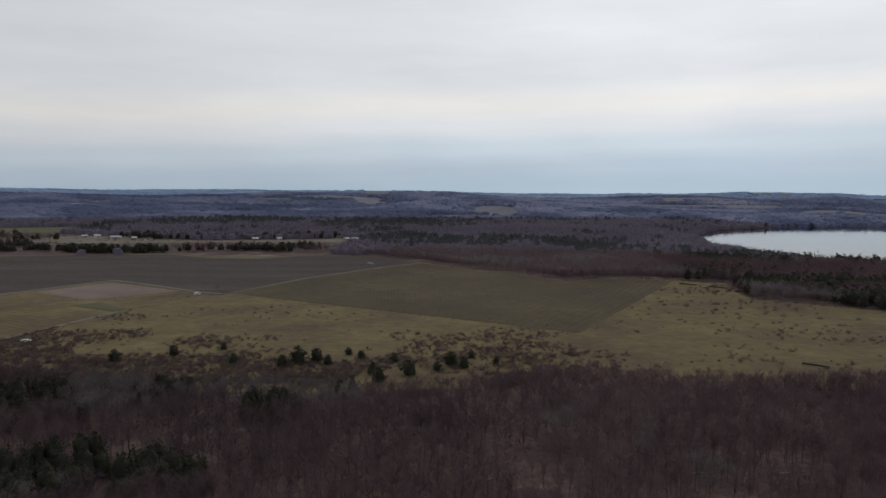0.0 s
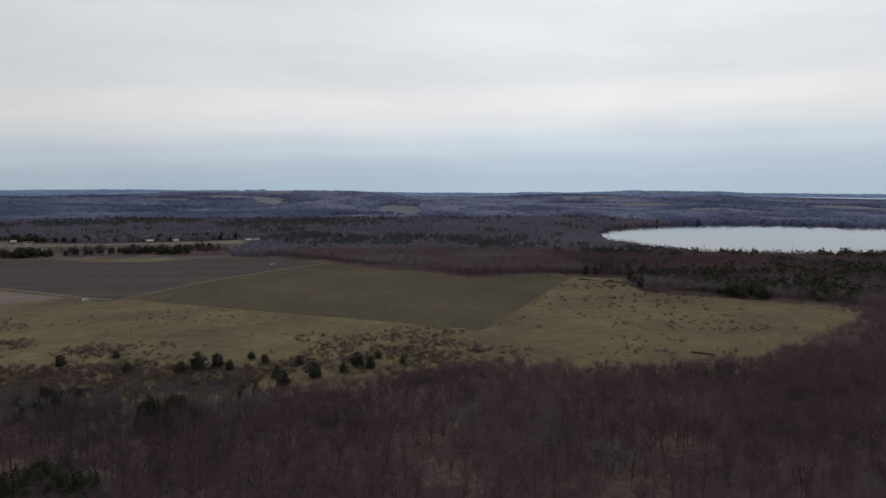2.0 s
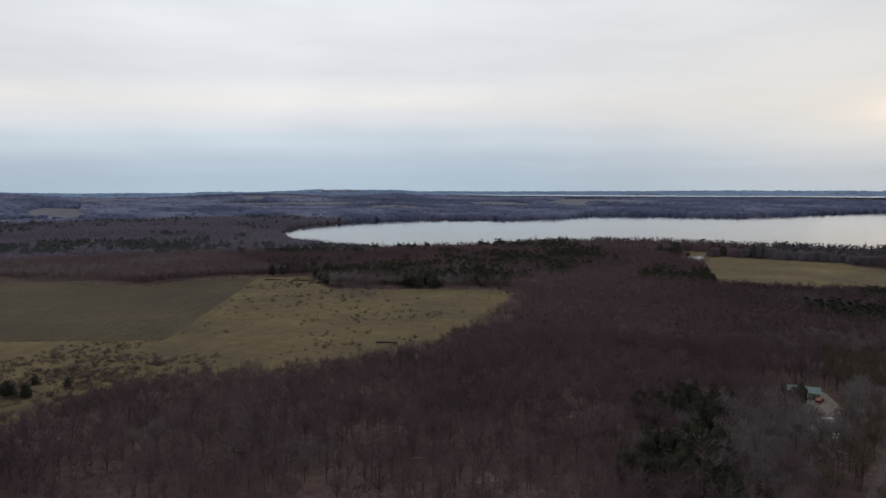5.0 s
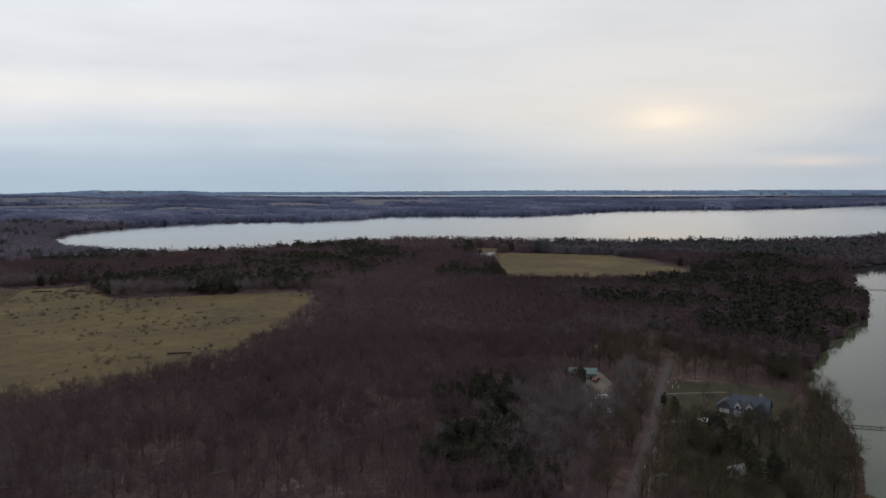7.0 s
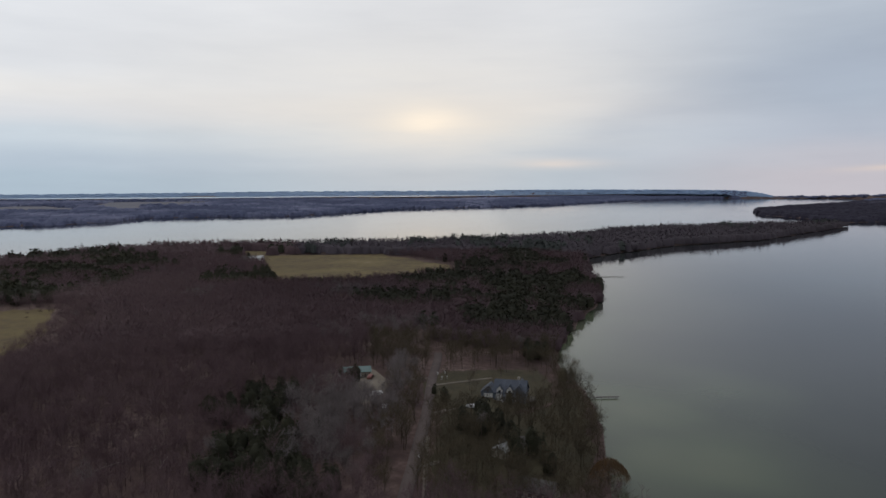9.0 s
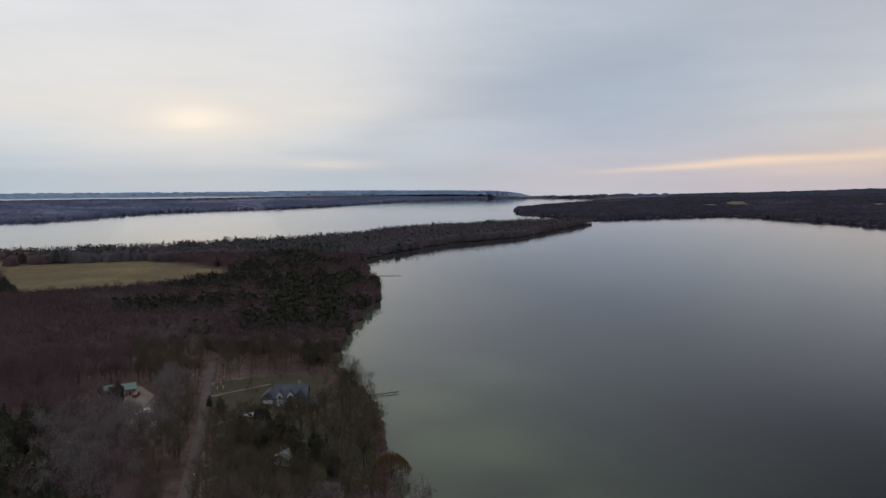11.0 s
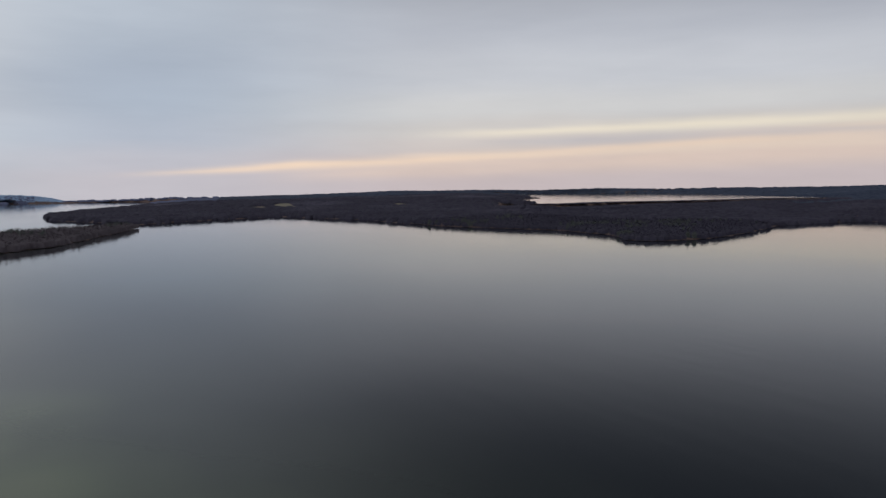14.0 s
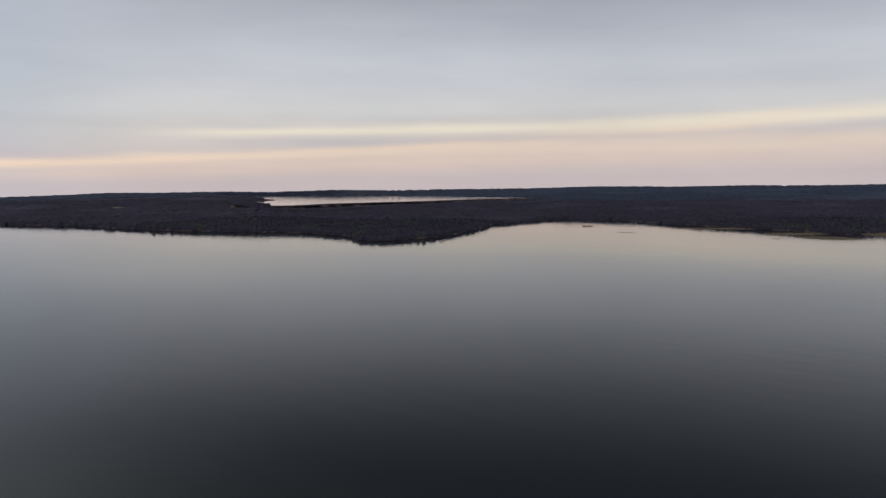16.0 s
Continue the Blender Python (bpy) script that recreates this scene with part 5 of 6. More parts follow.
bx, by, bd = bx[keep], by[keep], bd[keep]
size = (1.2 + 2.0 * rng.uniform(size=len(bx)) ** 2) * np.interp(bd, (0, 60, 150), (1.25, 1.0, 0.75))
bz = land_z(bx, by)
near = np.argsort(np.hypot(bx, by))
firsts = {}
for i in near[:260]:
    w = int(i) % len(BUSH)
    m = pose(bx[i], by[i], bz[i] + 0.1, 0, 0, (int(i) * 77) % 360)
    if w not in firsts:
        v, f = BUSH[w]
        firsts[w] = tagged(new("bush", mesh_from("bush", v, f, M_SHRUB, [("tint", np.full(len(v), 0.2 + 0.15 * w))])), "leafless reddish-brown bush in the meadow grass", "bush", "bushes of the meadow edge")
        firsts[w].matrix_basis = m
        ob = firsts[w]
    else:
        ob = copy_thing(firsts[w], m)
    ob.scale = (size[i] * 1.6, size[i] * 1.6, size[i] * 1.1)
far = near[260:]
strew("brush", FAR_BUSH, bx[far], by[far], size[far] * 1.1, size[far] * 1.65, rng.uniform(0.1, 0.9, len(far)), M_SHRUB, "leafless brush scattered over the meadow", "brush", 71)

# brush and hedgerow bushes over the far farmland
hx, hy = rng.uniform(-900, -50, 1500), rng.uniform(700, 1260, 1500)
keep = (signed(np.array(FARMLAND, float), hx, hy) < -4) & (wave(hx * 0.4, hy, 60, 33) > 0.5)
hx, hy = hx[keep], hy[keep]
strew("brush", SMALL_BUSH, hx, hy, rng.uniform(1.5, 4.5, len(hx)), rng.uniform(4, 9, len(hx)), rng.uniform(0, 0.7, len(hx)), M_SHRUB, "leafless brush along the farm fields", "brush", 75)

# round dark junipers along the belt: plan place and height
JUNIPERS = [(-66, 318, 7.5), (-58, 322, 6), (-72, 312, 5), (-52, 316, 4.5), (-26, 288, 6), (-14, 299, 6.5), (4, 316, 6), (10, 312, 5), (-2, 306, 4), (-30, 300, 5), (14, 330, 3.5), (-38, 327, 4), (-150, 318, 5.5), (-128, 332, 5), (-95, 316, 4.5),
            (-290, 430, 8), (-305, 415, 6), (-22, 322, 4), (-45, 335, 3.5), (-108, 345, 3.5), (25, 318, 3.5)]
junipers = {}
for i, (jx, jy, jh) in enumerate(JUNIPERS):
    w = i % len(ROUND_FIR)
    m = pose(jx, jy, float(land_z(np.array([jx]), np.array([jy]))[0]) + 0.05, 0, 0, i * 61 % 360)
    if w not in junipers:
        junipers[w] = tree_thing("juniper", ROUND_FIR[w], (M_BARK, M_NEEDLE), "round dark green juniper in reddish brush", "tree", "junipers of the meadow edge")
        junipers[w].matrix_basis = m
        ob = junipers[w]
    else:
        ob = copy_thing(junipers[w], m)
    ob.scale = (jh * 1.75, jh * 1.75, jh * 1.12)


def grid_rows(poly, origin, along, gap_along, gap_across, margin=3.0):
    """Places on a planted grid inside a field."""
    poly = np.array(poly, float)
    u = np.array(along, float) / np.hypot(*along)
    v = np.array((-u[1], u[0]))
    n = 260
    i, j = np.meshgrid(np.arange(-n, n) * gap_along, np.arange(-n, n) * gap_across)
    x, y = origin[0] + i.ravel() * u[0] + j.ravel() * v[0], origin[1] + i.ravel() * u[1] + j.ravel() * v[1]
    (x0, y0), (x1, y1) = poly.min(0), poly.max(0)
    k = (x > x0) & (x < x1) & (y > y0) & (y < y1)
    x, y = x[k], y[k]
    k = signed(poly, x, y) < -margin
    return x[k], y[k]


sx, sy = grid_rows(ORCHARD, (74, 380), (125, 222), 4.6, 6.2)
n = len(sx)
strew("orchard_saplings", SMALL_BUSH, sx + rng.normal(0, 0.5, n), sy + rng.normal(0, 0.5, n), rng.uniform(1.2, 1.9, n), rng.uniform(1.3, 2.0, n), rng.uniform(0.2, 0.9, n), M_SHRUB, "rows of leafless fruit saplings", "saplings", 72, -0.25)
sx, sy = grid_rows(VINEYARD, (-164, 516), (-108, 72), 3.4, 7.0)
n = len(sx)
strew("vine_rows", SMALL_BUSH, sx, sy, rng.uniform(1.2, 1.7, n), rng.uniform(2.6, 3.6, n), rng.uniform(0.0, 0.6, n), M_TWIG, "rows of leafless grape vines", "vines", 73, -0.25)
for name, poly, origin, along in (("young_vines", YOUNG_VINES, (-212, 440), (-67, 40)), ("soil_ridges", TILLED, (-304, 514), (100, 14))):
    sx, sy = grid_rows(poly, origin, along, 2.2, 5.0, 2.0)
    n = len(sx)
    strew(name, SMALL_BUSH, sx, sy, rng.uniform(0.5, 0.9, n), rng.uniform(2.0, 2.8, n), rng.uniform(0.2, 0.9, n), M_SHRUB if name == "young_vines" else M_TRACK, "thin rows of young vines" if name == "young_vines" else "low rows of stubble on tilled soil", "rows", 74, -0.4)

# ---- houses, sheds, docks and vehicles ----


def zat(x, y):
    return float(land_z(np.array([float(x)]), np.array([float(y)]))[0])


def part(name, bm, mat, parent, label=""):
    me = bpy.data.meshes.new(name)
    bm.to_mesh(me)
    bm.free()
    me.materials.append(mat)
    ob = new(name, me)
    ob.parent = parent
    return tagged(ob, label) if label else ob


def box(x0, x1, y0, y1, z0, z1, bevel=0.0):
    bm = bmesh.new()
    bmesh.ops.create_cube(bm, size=1, matrix=Matrix.Translation(((x0 + x1) / 2, (y0 + y1) / 2, (z0 + z1) / 2)) @ Matrix.Diagonal((x1 - x0, y1 - y0, z1 - z0, 1)))
    if bevel:
        bmesh.ops.bevel(bm, geom=bm.edges[:], offset=bevel, segments=2, affect="EDGES")
    return bm


def prism(outline, depth, axis="y", start=0.0):
    """An outline in the x-z (axis y) or y-z (axis x) plane, drawn out along the axis."""
    bm = bmesh.new()
    put = (lambda a, c, d: (a, d, c)) if axis == "y" else (lambda a, c, d: (d, a, c))
    vs = [bm.verts.new(put(a, c, start)) for a, c in outline]
    face = bm.faces.new(vs)
    ext = bmesh.ops.extrude_face_region(bm, geom=[face])
    move = (0, depth, 0) if axis == "y" else (depth, 0, 0)
    bmesh.ops.translate(bm, verts=[v for v in ext["geom"] if isinstance(v, bmesh.types.BMVert)], vec=move)
    bmesh.ops.recalc_face_normals(bm, faces=bm.faces[:])
    return bm


def gabled(root, w, d, eave, ridge, wall_mat, roof_mat, over=0.45, at=(0, 0), axis="x"):
    """Walls with gables and two roof slopes with thickness; the ridge runs along the axis."""
    ax, ay = at
    hw, hd = w / 2, d / 2
    if axis == "x":
        part("wall", prism([(ay - hd, -0.6), (ay + hd, -0.6), (ay + hd, eave), (ay, ridge - 0.12), (ay - hd, eave)], w, "x", ax - hw), wall_mat, root)
    else:
        part("wall", prism([(ax - hw, -0.6), (ax + hw, -0.6), (ax + hw, eave), (ax, ridge - 0.12), (ax - hw, eave)], d, "y", ay - hd), wall_mat, root)
    half = hd if axis == "x" else hw
    mid = ay if axis == "x" else ax
    rise = (ridge - eave) / half
    for s in (-1, 1):
        lo = half + over
        outline = [(mid, ridge), (mid + s * lo, ridge - rise * lo), (mid + s * lo, ridge - rise * lo + 0.2), (mid, ridge + 0.22)]
        part("roof", prism(outline, (w if axis == "x" else d) + 2 * over, axis, (ax - hw if axis == "x" else ay - hd) - over), roof_mat, root)


def window(root, x, y, z, w, h, wall="front"):
    """A framed pane on a wall; front and back face along y, sides along x."""
    t = 0.06
    if wall in ("front", "back"):
        s = -1 if wall == "front" else 1
        frame_part = part("window", box(x - w / 2 - 0.08, x + w / 2 + 0.08, min(y, y + s * t), max(y, y + s * t), z - 0.08, z + h + 0.08), M_WHITE, root)
        part("pane", box(x - w / 2, x + w / 2, min(y + s * t, y + s * (t + 0.02)), max(y + s * t, y + s * (t + 0.02)), z, z + h), M_PANE, frame_part)
    else:
        s = -1 if wall == "left" else 1
        frame_part = part("window", box(min(x, x + s * t), max(x, x + s * t), y - w / 2 - 0.08, y + w / 2 + 0.08, z - 0.08, z + h + 0.08), M_WHITE, root)
        part("pane", box(min(x + s * t, x + s * (t + 0.02)), max(x + s * t, x + s * (t + 0.02)), y - w / 2, y + w / 2, z, z + h), M_PANE, frame_part)


def place(root, x, y, heading, lift=0.1):
    root.matrix_basis = pose(x, y, zat(x, y) + lift, 0, 0, heading)
    return root


def facing(x, y, extra=0.0):
    """Heading that turns a thing's front (-y) towards the viewpoint."""
    return math.degrees(math.atan2(-x, y)) + extra


def lake_house(x, y):
    root = new("lake_house")
    gabled(root, 12, 8.5, 3.6, 7.4, M_BLUEWALL, M_SLATE, 0.5)
    for gx in (-3.9, 0.0, 3.9):
        gabled(root, 2.3, 3.2, 4.6, 6.2, M_WHITE, M_SLATE, 0.25, (gx, -2.9), "y")
        window(root, gx, -4.5, 3.2, 0.9, 1.2)
    gabled(root, 5.5, 6.5, 2.7, 4.9, M_BLUEWALL, M_SLATE, 0.4, (-8.7, 1.2), "y")
    gabled(root, 5.0, 10.5, 3.4, 6.6, M_BLUEWALL, M_SLATE, 0.4, (3.6, 0.6), "y")
    part("porch_roof", prism([(-6.7, 2.55), (-4.4, 3.0), (-4.4, 3.12), (-6.7, 2.67)], 5.2, "x", -2.4), M_SLATE, root, "dark shingled porch roof")
    for px in (-2.2, 0.2, 2.6):
        part("porch_post", box(px - 0.07, px + 0.07, -6.5, -6.36, 0.2, 2.6), M_WHITE, root)
    part("garage_door", box(-10.4, -7.0, -2.13, -2.05, 0, 2.2), M_WHITE, root, "white garage door")
    for wx in (-4.9, -2.4, 3.0, 4.9):
        window(root, wx, -4.25, 1.0, 1.0, 1.3)
    for wy in (-2, 2):
        window(root, 6.0, wy, 1.0, 1.1, 1.3, "right")
    part("door", box(-0.2, 0.8, -4.6, -4.5, 0, 2.1), M_DOOR, root)
    part("chimney", box(2.4, 3.2, 1.0, 1.8, 5.4, 8.4), M_TAN, root, "tan masonry chimney")
    part("porch", box(-2.5, 3.0, -6.6, -4.5, -0.6, 0.2), M_PLANK, root, "grey wooden porch")
    part("deck", box(6.0, 9.5, -3.0, 3.0, -0.6, 0.5), M_PLANK, root, "grey wooden deck")
    tagged(root, "blue-grey lake house with slate roof and three white dormers", "house")
    return place(root, x, y, facing(x, y, -8))


def simple_house(name, x, y, heading, w, d, eave, ridge, wall_mat, roof_mat, label, category, windows=3, door=True):
    root = new(name)
    gabled(root, w, d, eave, ridge, wall_mat, roof_mat)
    for i in range(windows):
        window(root, -w / 2 + (i + 0.5 + (0.12 if door else 0)) * w / (windows + (1 if door else 0)), -d / 2, 1.0, 1.1, 1.2)
    if door:
        part("door", box(w / 2 - 1.9, w / 2 - 0.9, -d / 2 - 0.08, -d / 2, 0, 2.05), M_DOOR, root)
    tagged(root, label, category)
    return place(root, x, y, heading)


def pole_shed(x, y):
    root = new("pole_shed")
    gabled(root, 13.5, 7.5, 3.2, 5.0, M_TAN, M_TEAL, 0.5)
    for gx in (-4.4, 0.2):
        part("shed_door", box(gx - 1.7, gx + 1.7, -3.83, -3.75, 0, 2.7), M_WHITE, root, "white overhead door")
    part("shed_door", box(3.6, 4.6, -3.83, -3.75, 0, 2.05), M_DOOR, root, "brown entry door")
    for k in range(7):
        part("roof_rib", prism([(-4.2, 2.98), (0.0, 5.24), (0.0, 5.32), (-4.2, 3.06)], 0.1, "x", -6.6 + k * 2.2), M_TEAL, root)
    tagged(root, "tan metal shed with a teal ribbed roof", "shed")
    place(root, x, y, facing(x, y, 4))
    root.scale = (0.82, 0.82, 0.82)
    return root


def car(name, x, y, heading, paint, label, length=4.6, van=False):
    root = new(name)
    h = 1.9 if van else 1.45
    side = [(-length / 2, 0.35), (length / 2, 0.35), (length / 2, 0.85), (length / 2 - 0.9, 0.98), (length / 2 - 1.6, h), (-length / 2 + (0.15 if van else 0.9), h), (-length / 2, 0.95)]
    bm = prism(side, 1.75, "y", -0.875)
    bmesh.ops.bevel(bm, geom=bm.edges[:], offset=0.07, segments=2, affect="EDGES")
    part("body", bm, paint, root)
    for s in (-1, 1):
        part("side_window", box(-length / 2 + 1.0, length / 2 - 1.75, min(s * 0.87, s * 0.89), max(s * 0.87, s * 0.89), 1.0, h - 0.14), M_PANE, root)
        for wx in (-length / 2 + 0.85, length / 2 - 0.9):
            bm = bmesh.new()
            bmesh.ops.create_cone(bm, cap_ends=True, segments=14, radius1=0.34, radius2=0.34, depth=0.22, matrix=Matrix.Translation((wx, s * 0.8, 0.34)) @ Matrix.Rotation(math.pi / 2, 4, "X"))
            part("wheel", bm, M_TYRE, root)
    tagged(root, label, "vehicle")
    return place(root, x, y, heading, 0.3)


def boat_trailer(x, y, heading):
    root = new("boat_on_trailer")
    hull = [(-3.2, 0.7), (2.4, 0.7), (3.4, 1.5), (-3.2, 1.5)]
    bm = prism(hull, 2.1, "y", -1.05)
    bmesh.ops.bevel(bm, geom=bm.edges[:], offset=0.18, segments=2, affect="EDGES")
    part("hull", bm, M_CARPAINT, root)
    part("cover", prism([(-3.0, 1.5), (2.9, 1.5), (1.0, 1.95), (-2.8, 1.8)], 1.8, "y", -0.9), M_WHITE, root, "white boat cover")
    part("trailer_frame", box(-3.0, 4.2, -0.1, 0.1, 0.45, 0.6), M_TYRE, root)
    for s in (-1, 1):
        bm = bmesh.new()
        bmesh.ops.create_cone(bm, cap_ends=True, segments=14, radius1=0.3, radius2=0.3, depth=0.2, matrix=Matrix.Translation((-0.6, s * 1.0, 0.3)) @ Matrix.Rotation(math.pi / 2, 4, "X"))
        part("wheel", bm, M_TYRE, root)
    tagged(root, "white covered boat on a trailer in the gravel yard", "boat")
    return place(root, x, y, heading, 0.3)


def dock(x0, y0, x1, y1, width=0.8):
    root = new("dock")
    length = math.hypot(x1 - x0, y1 - y0)
    n = int(length / 0.5)
    part("stringer", box(0, length, -width / 2 + 0.05, -width / 2 + 0.15, 0.42, 0.6), M_PLANK, root)
    part("stringer", box(0, length, width / 2 - 0.15, width / 2 - 0.05, 0.42, 0.6), M_PLANK, root)
    first = part("plank", box(0, 0.46, -width / 2, width / 2, 0.6, 0.65), M_PLANK, root)
    for k in range(1, n):
        ob = new("plank", first.data)
        ob.parent, ob.location = root, (k * 0.5, 0, 0)
    for k in range(0, int(length / 3) + 1):
        for s in (-1, 1):
            part("post", box(k * 3, k * 3 + 0.14, s * width / 2 - 0.07, s * width / 2 + 0.07, -1.6, 0.78), M_PLANK, root)
    tagged(root, "long narrow weathered plank dock over the lake", "dock", "docks on the shore")
    root.matrix_basis = pose(x0, y0, 0.05, 0, 0, math.degrees(math.atan2(y1 - y0, x1 - x0)))
    return root


def willow(x, y, h):
    rg = np.random.default_rng(5)
    root = new("willow_tree")
    stem = [tube((0, 0, -0.3), (0.3, 0.1, h * 0.45), 0.35, 0.22, 6)]
    tris = []
    for i in range(12):
        a = i * 2.4
        q = np.array((math.cos(a) * h * 0.32, math.sin(a) * h * 0.32, h * rg.uniform(0.62, 0.85)))
        stem.append(tube((0.3, 0.1, h * 0.42), q, 0.16, 0.05, 4))
    for i in range(2200):
        a, u = rg.uniform(0, 6.283), rg.uniform(0, 1) ** 0.5
        r = u * h * 0.7
        top = h * (0.98 - 0.55 * u ** 2) * rg.uniform(0.85, 1.03)
        b = np.array((math.cos(a) * r, math.sin(a) * r, top))
        tip = b + (math.cos(a) * h * 0.05 + rg.normal(0, 0.15), math.sin(a) * h * 0.05 + rg.normal(0, 0.15), -h * rg.uniform(0.12, 0.34))
        tris.append(sliver(b, tip, 0.09, rg))
    for nm, (v, f), mat in (("trunk", join(stem), M_BARK), ("crown", soup(tris), M_WILLOW)):
        ob = new(nm, mesh_from(nm, v, f, mat, [("tint", np.repeat(rg.uniform(0.2, 0.9, len(v) // 3 + 1), 3)[:len(v)])]))
        ob.parent = root
    tagged(root, "rounded orange-twigged willow leaning over the water", "tree")
    root.matrix_basis = pose(x, y, zat(x, y), 0, 0, 20)


lake_house(260, 79)
pole_shed(257, 146)
simple_house("cottage", 208, 62, facing(208, 62, 15), 9, 7, 2.8, 4.6, M_TAN, M_DARKROOF, "small tan cottage under a dark roof among trees", "house")
simple_house("cottage", 180, 47, facing(180, 47, -20), 10, 7, 2.8, 4.8, M_TAN, M_DARKROOF, "small tan cottage under a dark roof among trees", "house")
simple_house("garage", 203, 64, facing(203, 64, 60), 6, 5, 2.5, 3.6, M_TAN, M_PALEROOF, "little garage with a pale metal roof", "garage", 1)
simple_house("barn", 619, 473, facing(619, 473, 22), 16, 8, 2.8, 5.0, M_WHITE, M_PALEROOF, "white barn with pale metal roof by the field", "barn", 2)
simple_house("farmhouse", 597, 486, facing(597, 486, -10), 8, 6, 2.6, 4.4, M_WHITE, M_PALEROOF, "white farmhouse beside the barn", "house", 2)
simple_house("shed", 584, 499, facing(584, 499), 5, 4, 2.2, 3.2, M_WHITE, M_PALEROOF, "small white shed near the farmhouse", "shed", 1)
FARMS = [(-541, 1067, 11, 8, 0), (-523, 1069, 12, 8, 1), (-510, 1082, 9, 7, 0), (-485, 1048, 20, 8, 1), (-563, 1157, 11, 8, 1), (-550, 1158, 9, 7, 0), (-535, 1150, 9, 7, 1), (-449, 1028, 9, 7, 0), (-425, 1019, 13, 8, 1), (-271, 1021, 12, 7, 0), (-239, 1034, 9, 7, 1), (-154, 1063, 14, 8, 0), (-138, 1020, 11, 7, 0), (-127, 1032, 16, 8, 1), (-105, 1023, 8, 7, 1), (109, 844, 10, 7, 1), (119, 834, 12, 7, 0), (147, 828, 14, 7, 1)]
for i, (fx, fy, fw, fd, white) in enumerate(FARMS):
    simple_house("farmhouse", fx, fy, facing(fx, fy, (i * 37) % 50 - 25), fw * 0.72, fd * 0.7, 2.2 + (i * 7 % 5) * 0.2, 3.7 + (i * 7 % 5) * 0.3, M_WHITE if white else M_TAN, M_PALEROOF if (i % 3 != 2) else M_DARKROOF, "white farm building with a pale roof" if white else "tan farm building with a pale roof", "farm building", 3)
car("van", -181, 518, 60, M_CARPAINT, "white van parked on the farm track", 5.2, True)
car("van", -73, 716, 10, M_CARPAINT, "white van parked at the field edge", 5.2, True)
car("car", -214, 358, 20, M_CARPAINT, "pale car parked beside the farm track")
car("car", 224, 116, 30, M_CARPAINT, "white car parked by the yard under bare trees")
car("truck", 256, 139, 15, M_REDPAINT, "dull red truck parked beside the shed", 5.0)
car("car", 240, 88, 70, M_CARPAINT, "pale car on the drive of the lake house")
boat_trailer(234, 125, 150)
dock(277, 53, 283, 41)
dock(657, 125, 664, 93)
dock(200, 34, 209, 28.5)
willow(198, 31, 8.0)
ribbon("driveway", [(256, 112.5), (265, 107), (278, 99), (284, 95)], 1.6, M_TRACK, "pale gravel drive across the lawn", "driveway", 0.35, 2.0)
ribbon("driveway", [(223, 99), (231, 96), (238, 91.5)], 1.5, M_TRACK, "pale gravel drive to the lake house", "driveway", 0.35, 2.0)
ribbon("driveway", [(180, 84), (188, 79)], 1.8, M_TRACK, "pale gravel drive to the garage", "driveway", 0.3, 2.0)
ribbon("footpath", [(204, 90), (184, 82), (163, 73)], 1.2, M_TRACK, "pale path beside the lane", "path", 0.3, 2.0)
ribbon("driveway", [(266, 117), (260, 124), (252, 132)], 2.6, M_TRACK, "gravel drive to the metal shed", "driveway", 0.35, 2.0)
for k, (px, py) in enumerate(((274, 116), (277.5, 114), (269, 112), (271, 110.5), (186, 85))):
    root = new("mailbox_post")
    part("post", box(-0.06, 0.06, -0.06, 0.06, -0.3, 1.1), M_WHITE, root)
    part("box", box(-0.15, 0.15, -0.3, 0.3, 1.1, 1.4, 0.04), M_WHITE, root)
    tagged(root, "white mailbox on a post by the lane", "mailbox", "mailboxes by the lane")
    place(root, px, py, 20 * k, 0.1)


def log(x0, y0, x1, y1, r, mat=M_LOG, label="dark fallen trunk lying in the meadow grass"):
    v, f = tube((0, 0, 0), (math.hypot(x1 - x0, y1 - y0), 0, 0), r, r * 0.6, 8)
    bits = [(v, f), tube((3, 0, 0.1), (4.2, 1.2, 1.0), r * 0.4, 0.05, 5), tube((4.5, 0, 0.1), (6.0, -1.0, 0.8), r * 0.35, 0.05, 5), tube((1.5, 0, 0), (2.2, 1.4, 0.6), r * 0.3, 0.05, 5)]
    ob = new("fallen_log", mesh_from("fallen_log", *join(bits), mat))
    tagged(ob, label, "log")
    ob.matrix_basis = pose(x0, y0, zat(x0, y0) + r * 0.8, 0, 0, math.degrees(math.atan2(y1 - y0, x1 - x0)))


for i, (lx, ly, turn, size) in enumerate(((48, 206, 20, 9), (60, 214, -35, 8), (71, 196, 10, 10), (84, 190, 60, 8), (30, 210, -10, 9), (96, 196, 15, 10), (12, 190, 40, 8), (104, 178, -25, 9), (150, 150, 30, 9), (142, 166, -15, 10), (158, 162, 5, 8), (-30, 190, 25, 8), (66, 238, -5, 9), (20, 232, 15, 9))):
    log(lx, ly, lx + size * math.cos(radians(turn)), ly + size * math.sin(radians(turn)), 0.26, M_DEADWOOD, "pale dead trunk lying on the leaf litter")
log(167, 322, 176, 315, 0.6)
log(197, 583, 208, 574, 0.7)
log(214, 565, 226, 556, 0.7)
log(226, 541, 232, 535, 0.7)


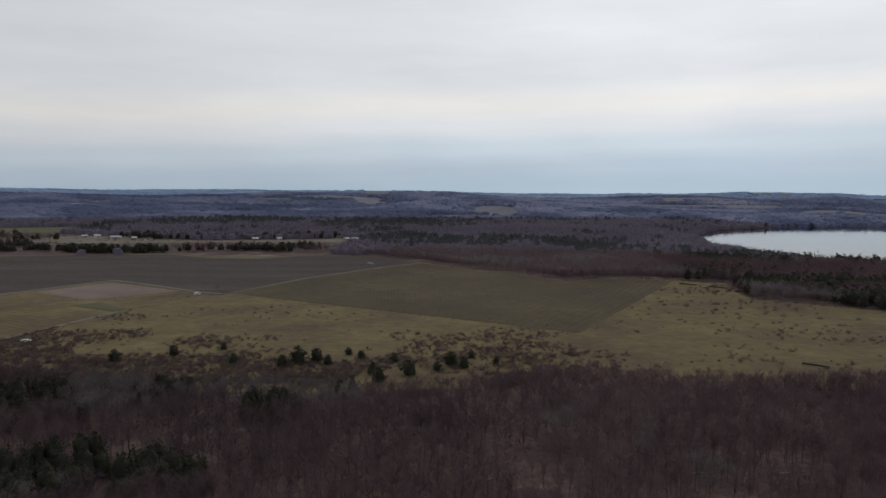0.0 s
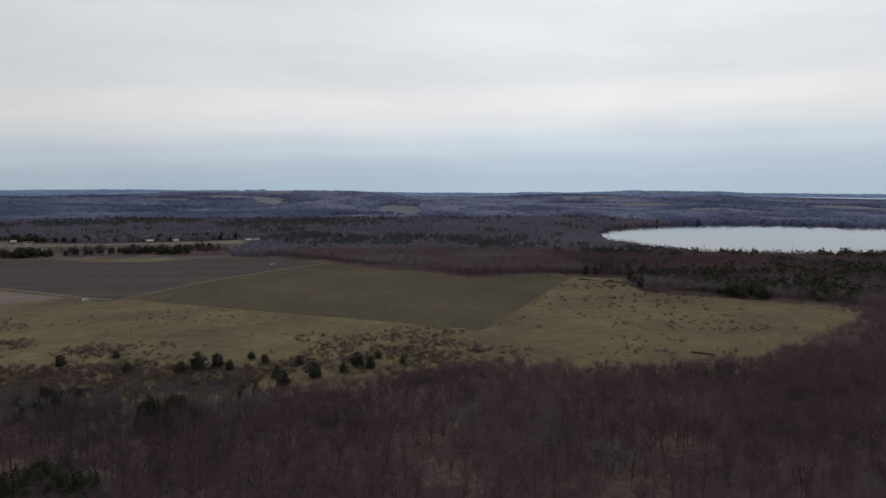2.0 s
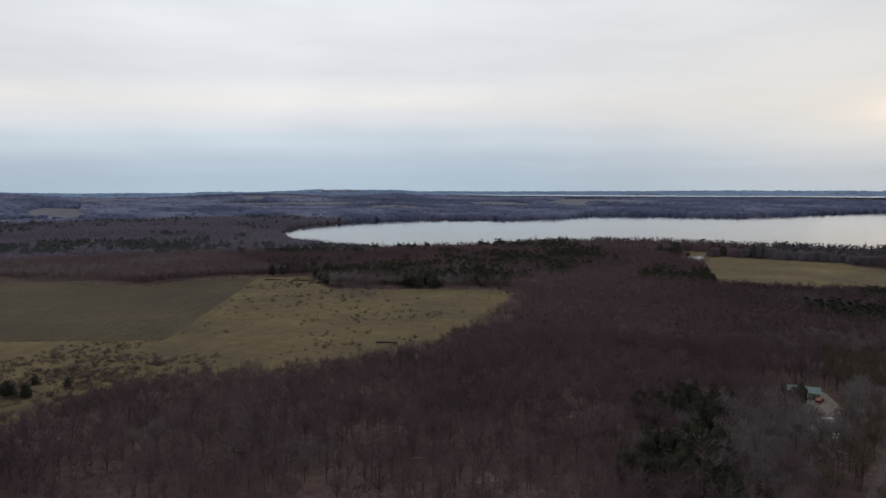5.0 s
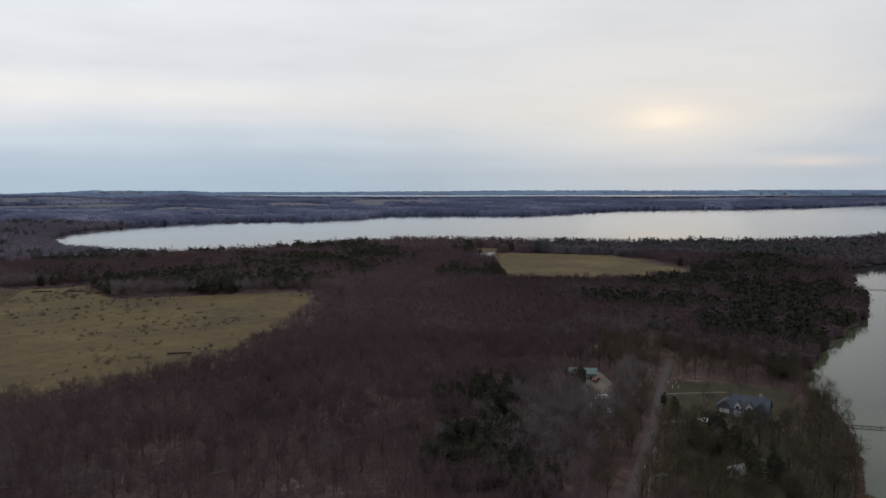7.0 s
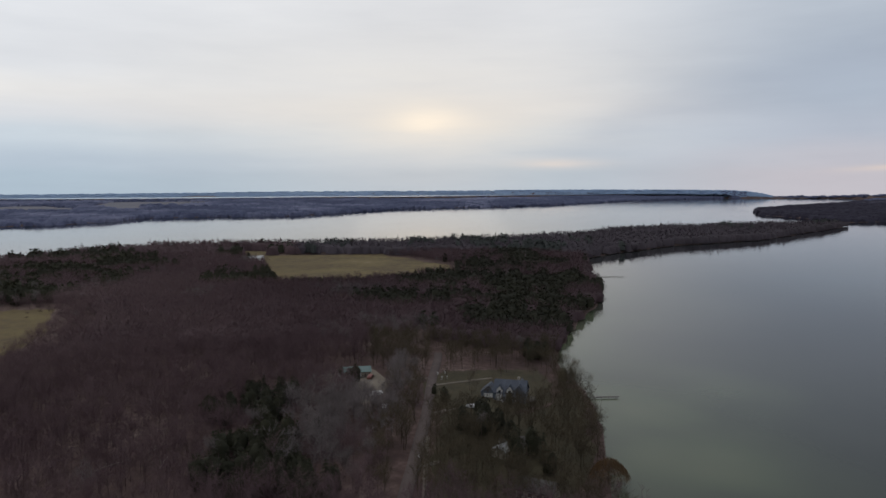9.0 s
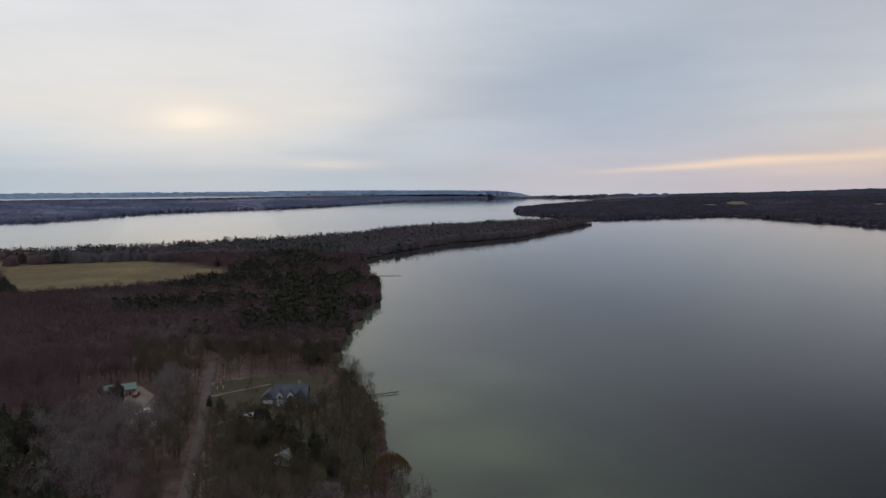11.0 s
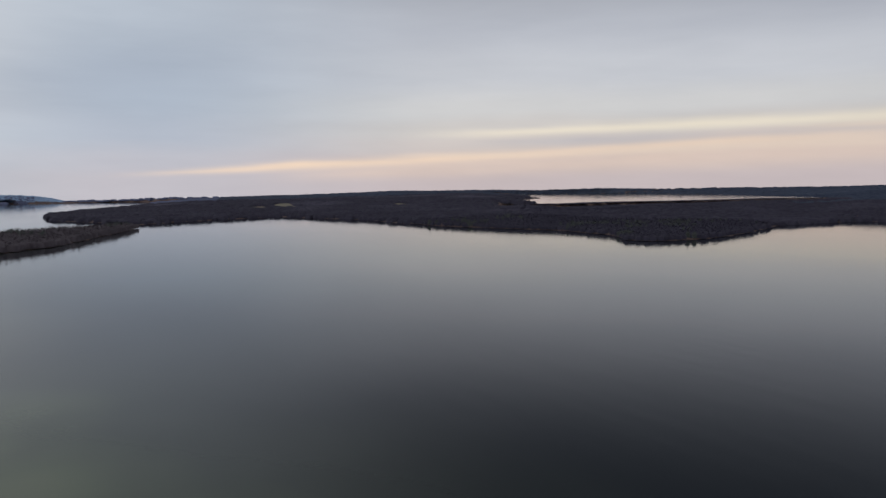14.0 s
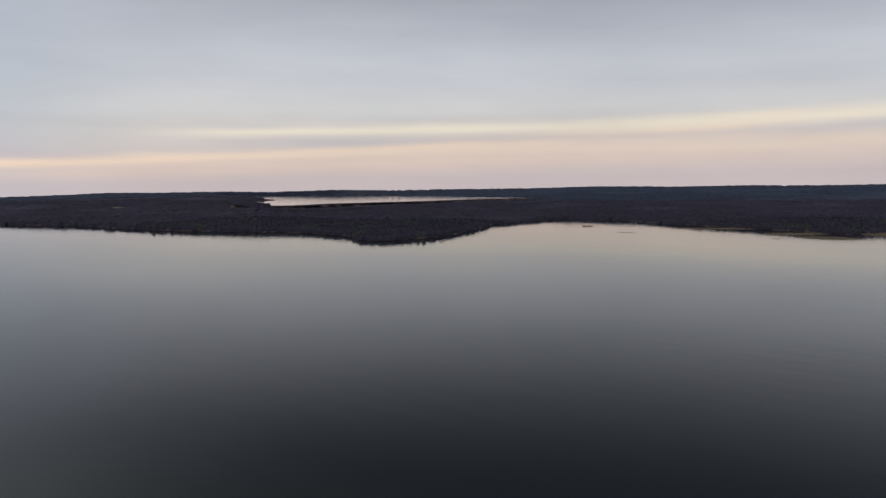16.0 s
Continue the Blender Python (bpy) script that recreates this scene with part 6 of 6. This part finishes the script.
def reed_bar(name, x, y, a, b, turn, h, label):
    """A low bar of dead reeds in the shallows: a mound thick with stalks."""
    rg = np.random.default_rng(int(abs(x)) + 3)
    tris = []
    n = int(a * b * 0.35) + 40
    for i in range(n):
        q, u = rg.uniform(0, 6.283), rg.uniform(0, 1) ** 0.5
        p = np.array((math.cos(q) * u * a, math.sin(q) * u * b, 0.0))
        tris.append(sliver(p, p + (rg.normal(0, 0.4), rg.normal(0, 0.4), h * rg.uniform(0.4, 1.0)), rg.uniform(0.6, 1.6), rg))
    v, f = soup(tris)
    ang = np.arange(24) * 2 * math.pi / 24
    rim = np.stack([np.cos(ang) * a, np.sin(ang) * b, np.full(24, -0.5)], 1) * (1 + 0.25 * rg.uniform(-1, 1, 24))[:, None]
    mound = np.vstack([rim, rim * (0.85, 0.85, 0) + (0, 0, 0.3), [(0, 0, 0.4)]])
    mf = []
    for i in range(24):
        j = (i + 1) % 24
        mf += [(i, j, 24 + i), (j, 24 + j, 24 + i), (24 + i, 24 + j, 48)]
    v, f = join([(mound, mf), (v, f)])
    ob = new(name, mesh_from(name, v, f, M_REED, [("tint", rg.uniform(0, 1, len(v)))]))
    tagged(ob, label, "reeds", kind="stuff")
    ob.matrix_basis = pose(x, y, 0.0, 0, 0, turn)


reed_bar("reed_islet", 690, -1376, 11, 6, 20, 3.0, "dark reed islet in the lake")
reed_bar("reed_islet", 539, -1228, 16, 3, 10, 0.6, "low reed bar awash in the lake")
reed_bar("reed_islet", 280, -1214, 7, 3, 0, 0.8, "low reed bar awash in the lake")
reed_bar("reed_bed", 215, -1275, 48, 34, 12, 1.0, "tan dead reed bed on the far shore")
reed_bar("reed_bed", 280, -1360, 60, 30, 35, 1.2, "tan dead reed bed on the far shore")
reed_bar("reed_bed", 420, -1455, 110, 26, 28, 1.2, "tan dead reed bed on the far shore")
reed_bar("reed_bed", 150, -1420, 40, 50, 10, 1.2, "tan dead reed bed on the far shore")

# cottages along the far shores, seen as pale specks between the trees
SHORE_HOMES = [(505, 1372, 0), (565, 1475, 1), (710, 1520, 0), (800, 1490, 0), (915, 1458, 1), (1130, 1515, 0), (1270, 1496, 0), (1490, 1365, 1), (1770, 1180, 0), (2090, 1150, 1), (890, 158, 0), (925, 150, 1), (970, 134, 0),
               (1345, -822, 0), (1250, -850, 1), (1160, -885, 0), (1610, -800, 0), (985, -915, 0)]
home = [None, None]
for hx, hy, k in SHORE_HOMES:
    m = pose(hx, hy, zat(hx, hy) + 0.1, 0, 0, facing(hx, hy, (hx * 7) % 40 - 20))
    if home[k] is None:
        home[k] = simple_house("shore_cottage", hx, hy, 0, 9 if k else 8, 7, 2.6, 4.8, M_WHITE if k else M_TAN, M_DARKROOF, "white cottage with a dark roof at the shore" if k else "tan cottage with a dark roof at the shore", "house")
        home[k].matrix_basis = m
        home[k]["group"] = "cottages along the shore"
    else:
        copy_thing(home[k], m)

# garden trees and bushes between the house, the lane and the shore
rng = np.random.default_rng(91)
GARDEN = [("pine_tree", 240, 99, 7), ("bare", 262, 97, 9), ("bare", 228, 93, 5), ("pine_tree", 247, 106, 5), ("bare", 252, 86, 9), ("bare", 258, 93, 8), ("bare", 272, 99, 10), ("bare", 283, 112, 11), ("bare", 292, 106, 10), ("bare", 281, 90, 9), ("bare", 296, 92, 10), ("bare", 276, 70, 10), ("bare", 248, 74, 9), ("bare", 240, 82, 9),
          ("pine_tree", 251, 77, 6), ("bare", 288, 78, 10), ("bare", 302, 84, 10), ("bare", 300, 98, 8), ("bare", 268, 110, 9), ("pine_tree", 244, 146, 8), ("bare", 276, 160, 10), ("bare", 250, 128, 9), ("pine_tree", 247, 141, 9), ("bare", 234, 86, 8), ("bare", 262, 66, 9), ("bare", 270, 90, 7)]
garden = {}
for i, (kind_name, gx, gy, gh) in enumerate(GARDEN):
    m = pose(gx, gy, zat(gx, gy) + 0.05, 0, 0, i * 73 % 360)
    key = (kind_name, i % 2)
    if key not in garden:
        if kind_name == "bare":
            garden[key] = tree_thing("yard_tree", NEAR_BARE[i % 2], (M_BARK, M_GARDEN), "leafless brown yard tree on the dull lawn", "tree", "yard trees of the lake house")
        else:
            garden[key] = tree_thing("pine_tree", NEAR_FIR[i % 2], (M_BARK, M_NEEDLE), "rounded dark pine in the yard", "tree", "yard pines of the lake house")
        garden[key].matrix_basis = m
        ob = garden[key]
    else:
        ob = copy_thing(garden[key], m)
    ob.scale = (gh * 1.05, gh * 1.05, gh)
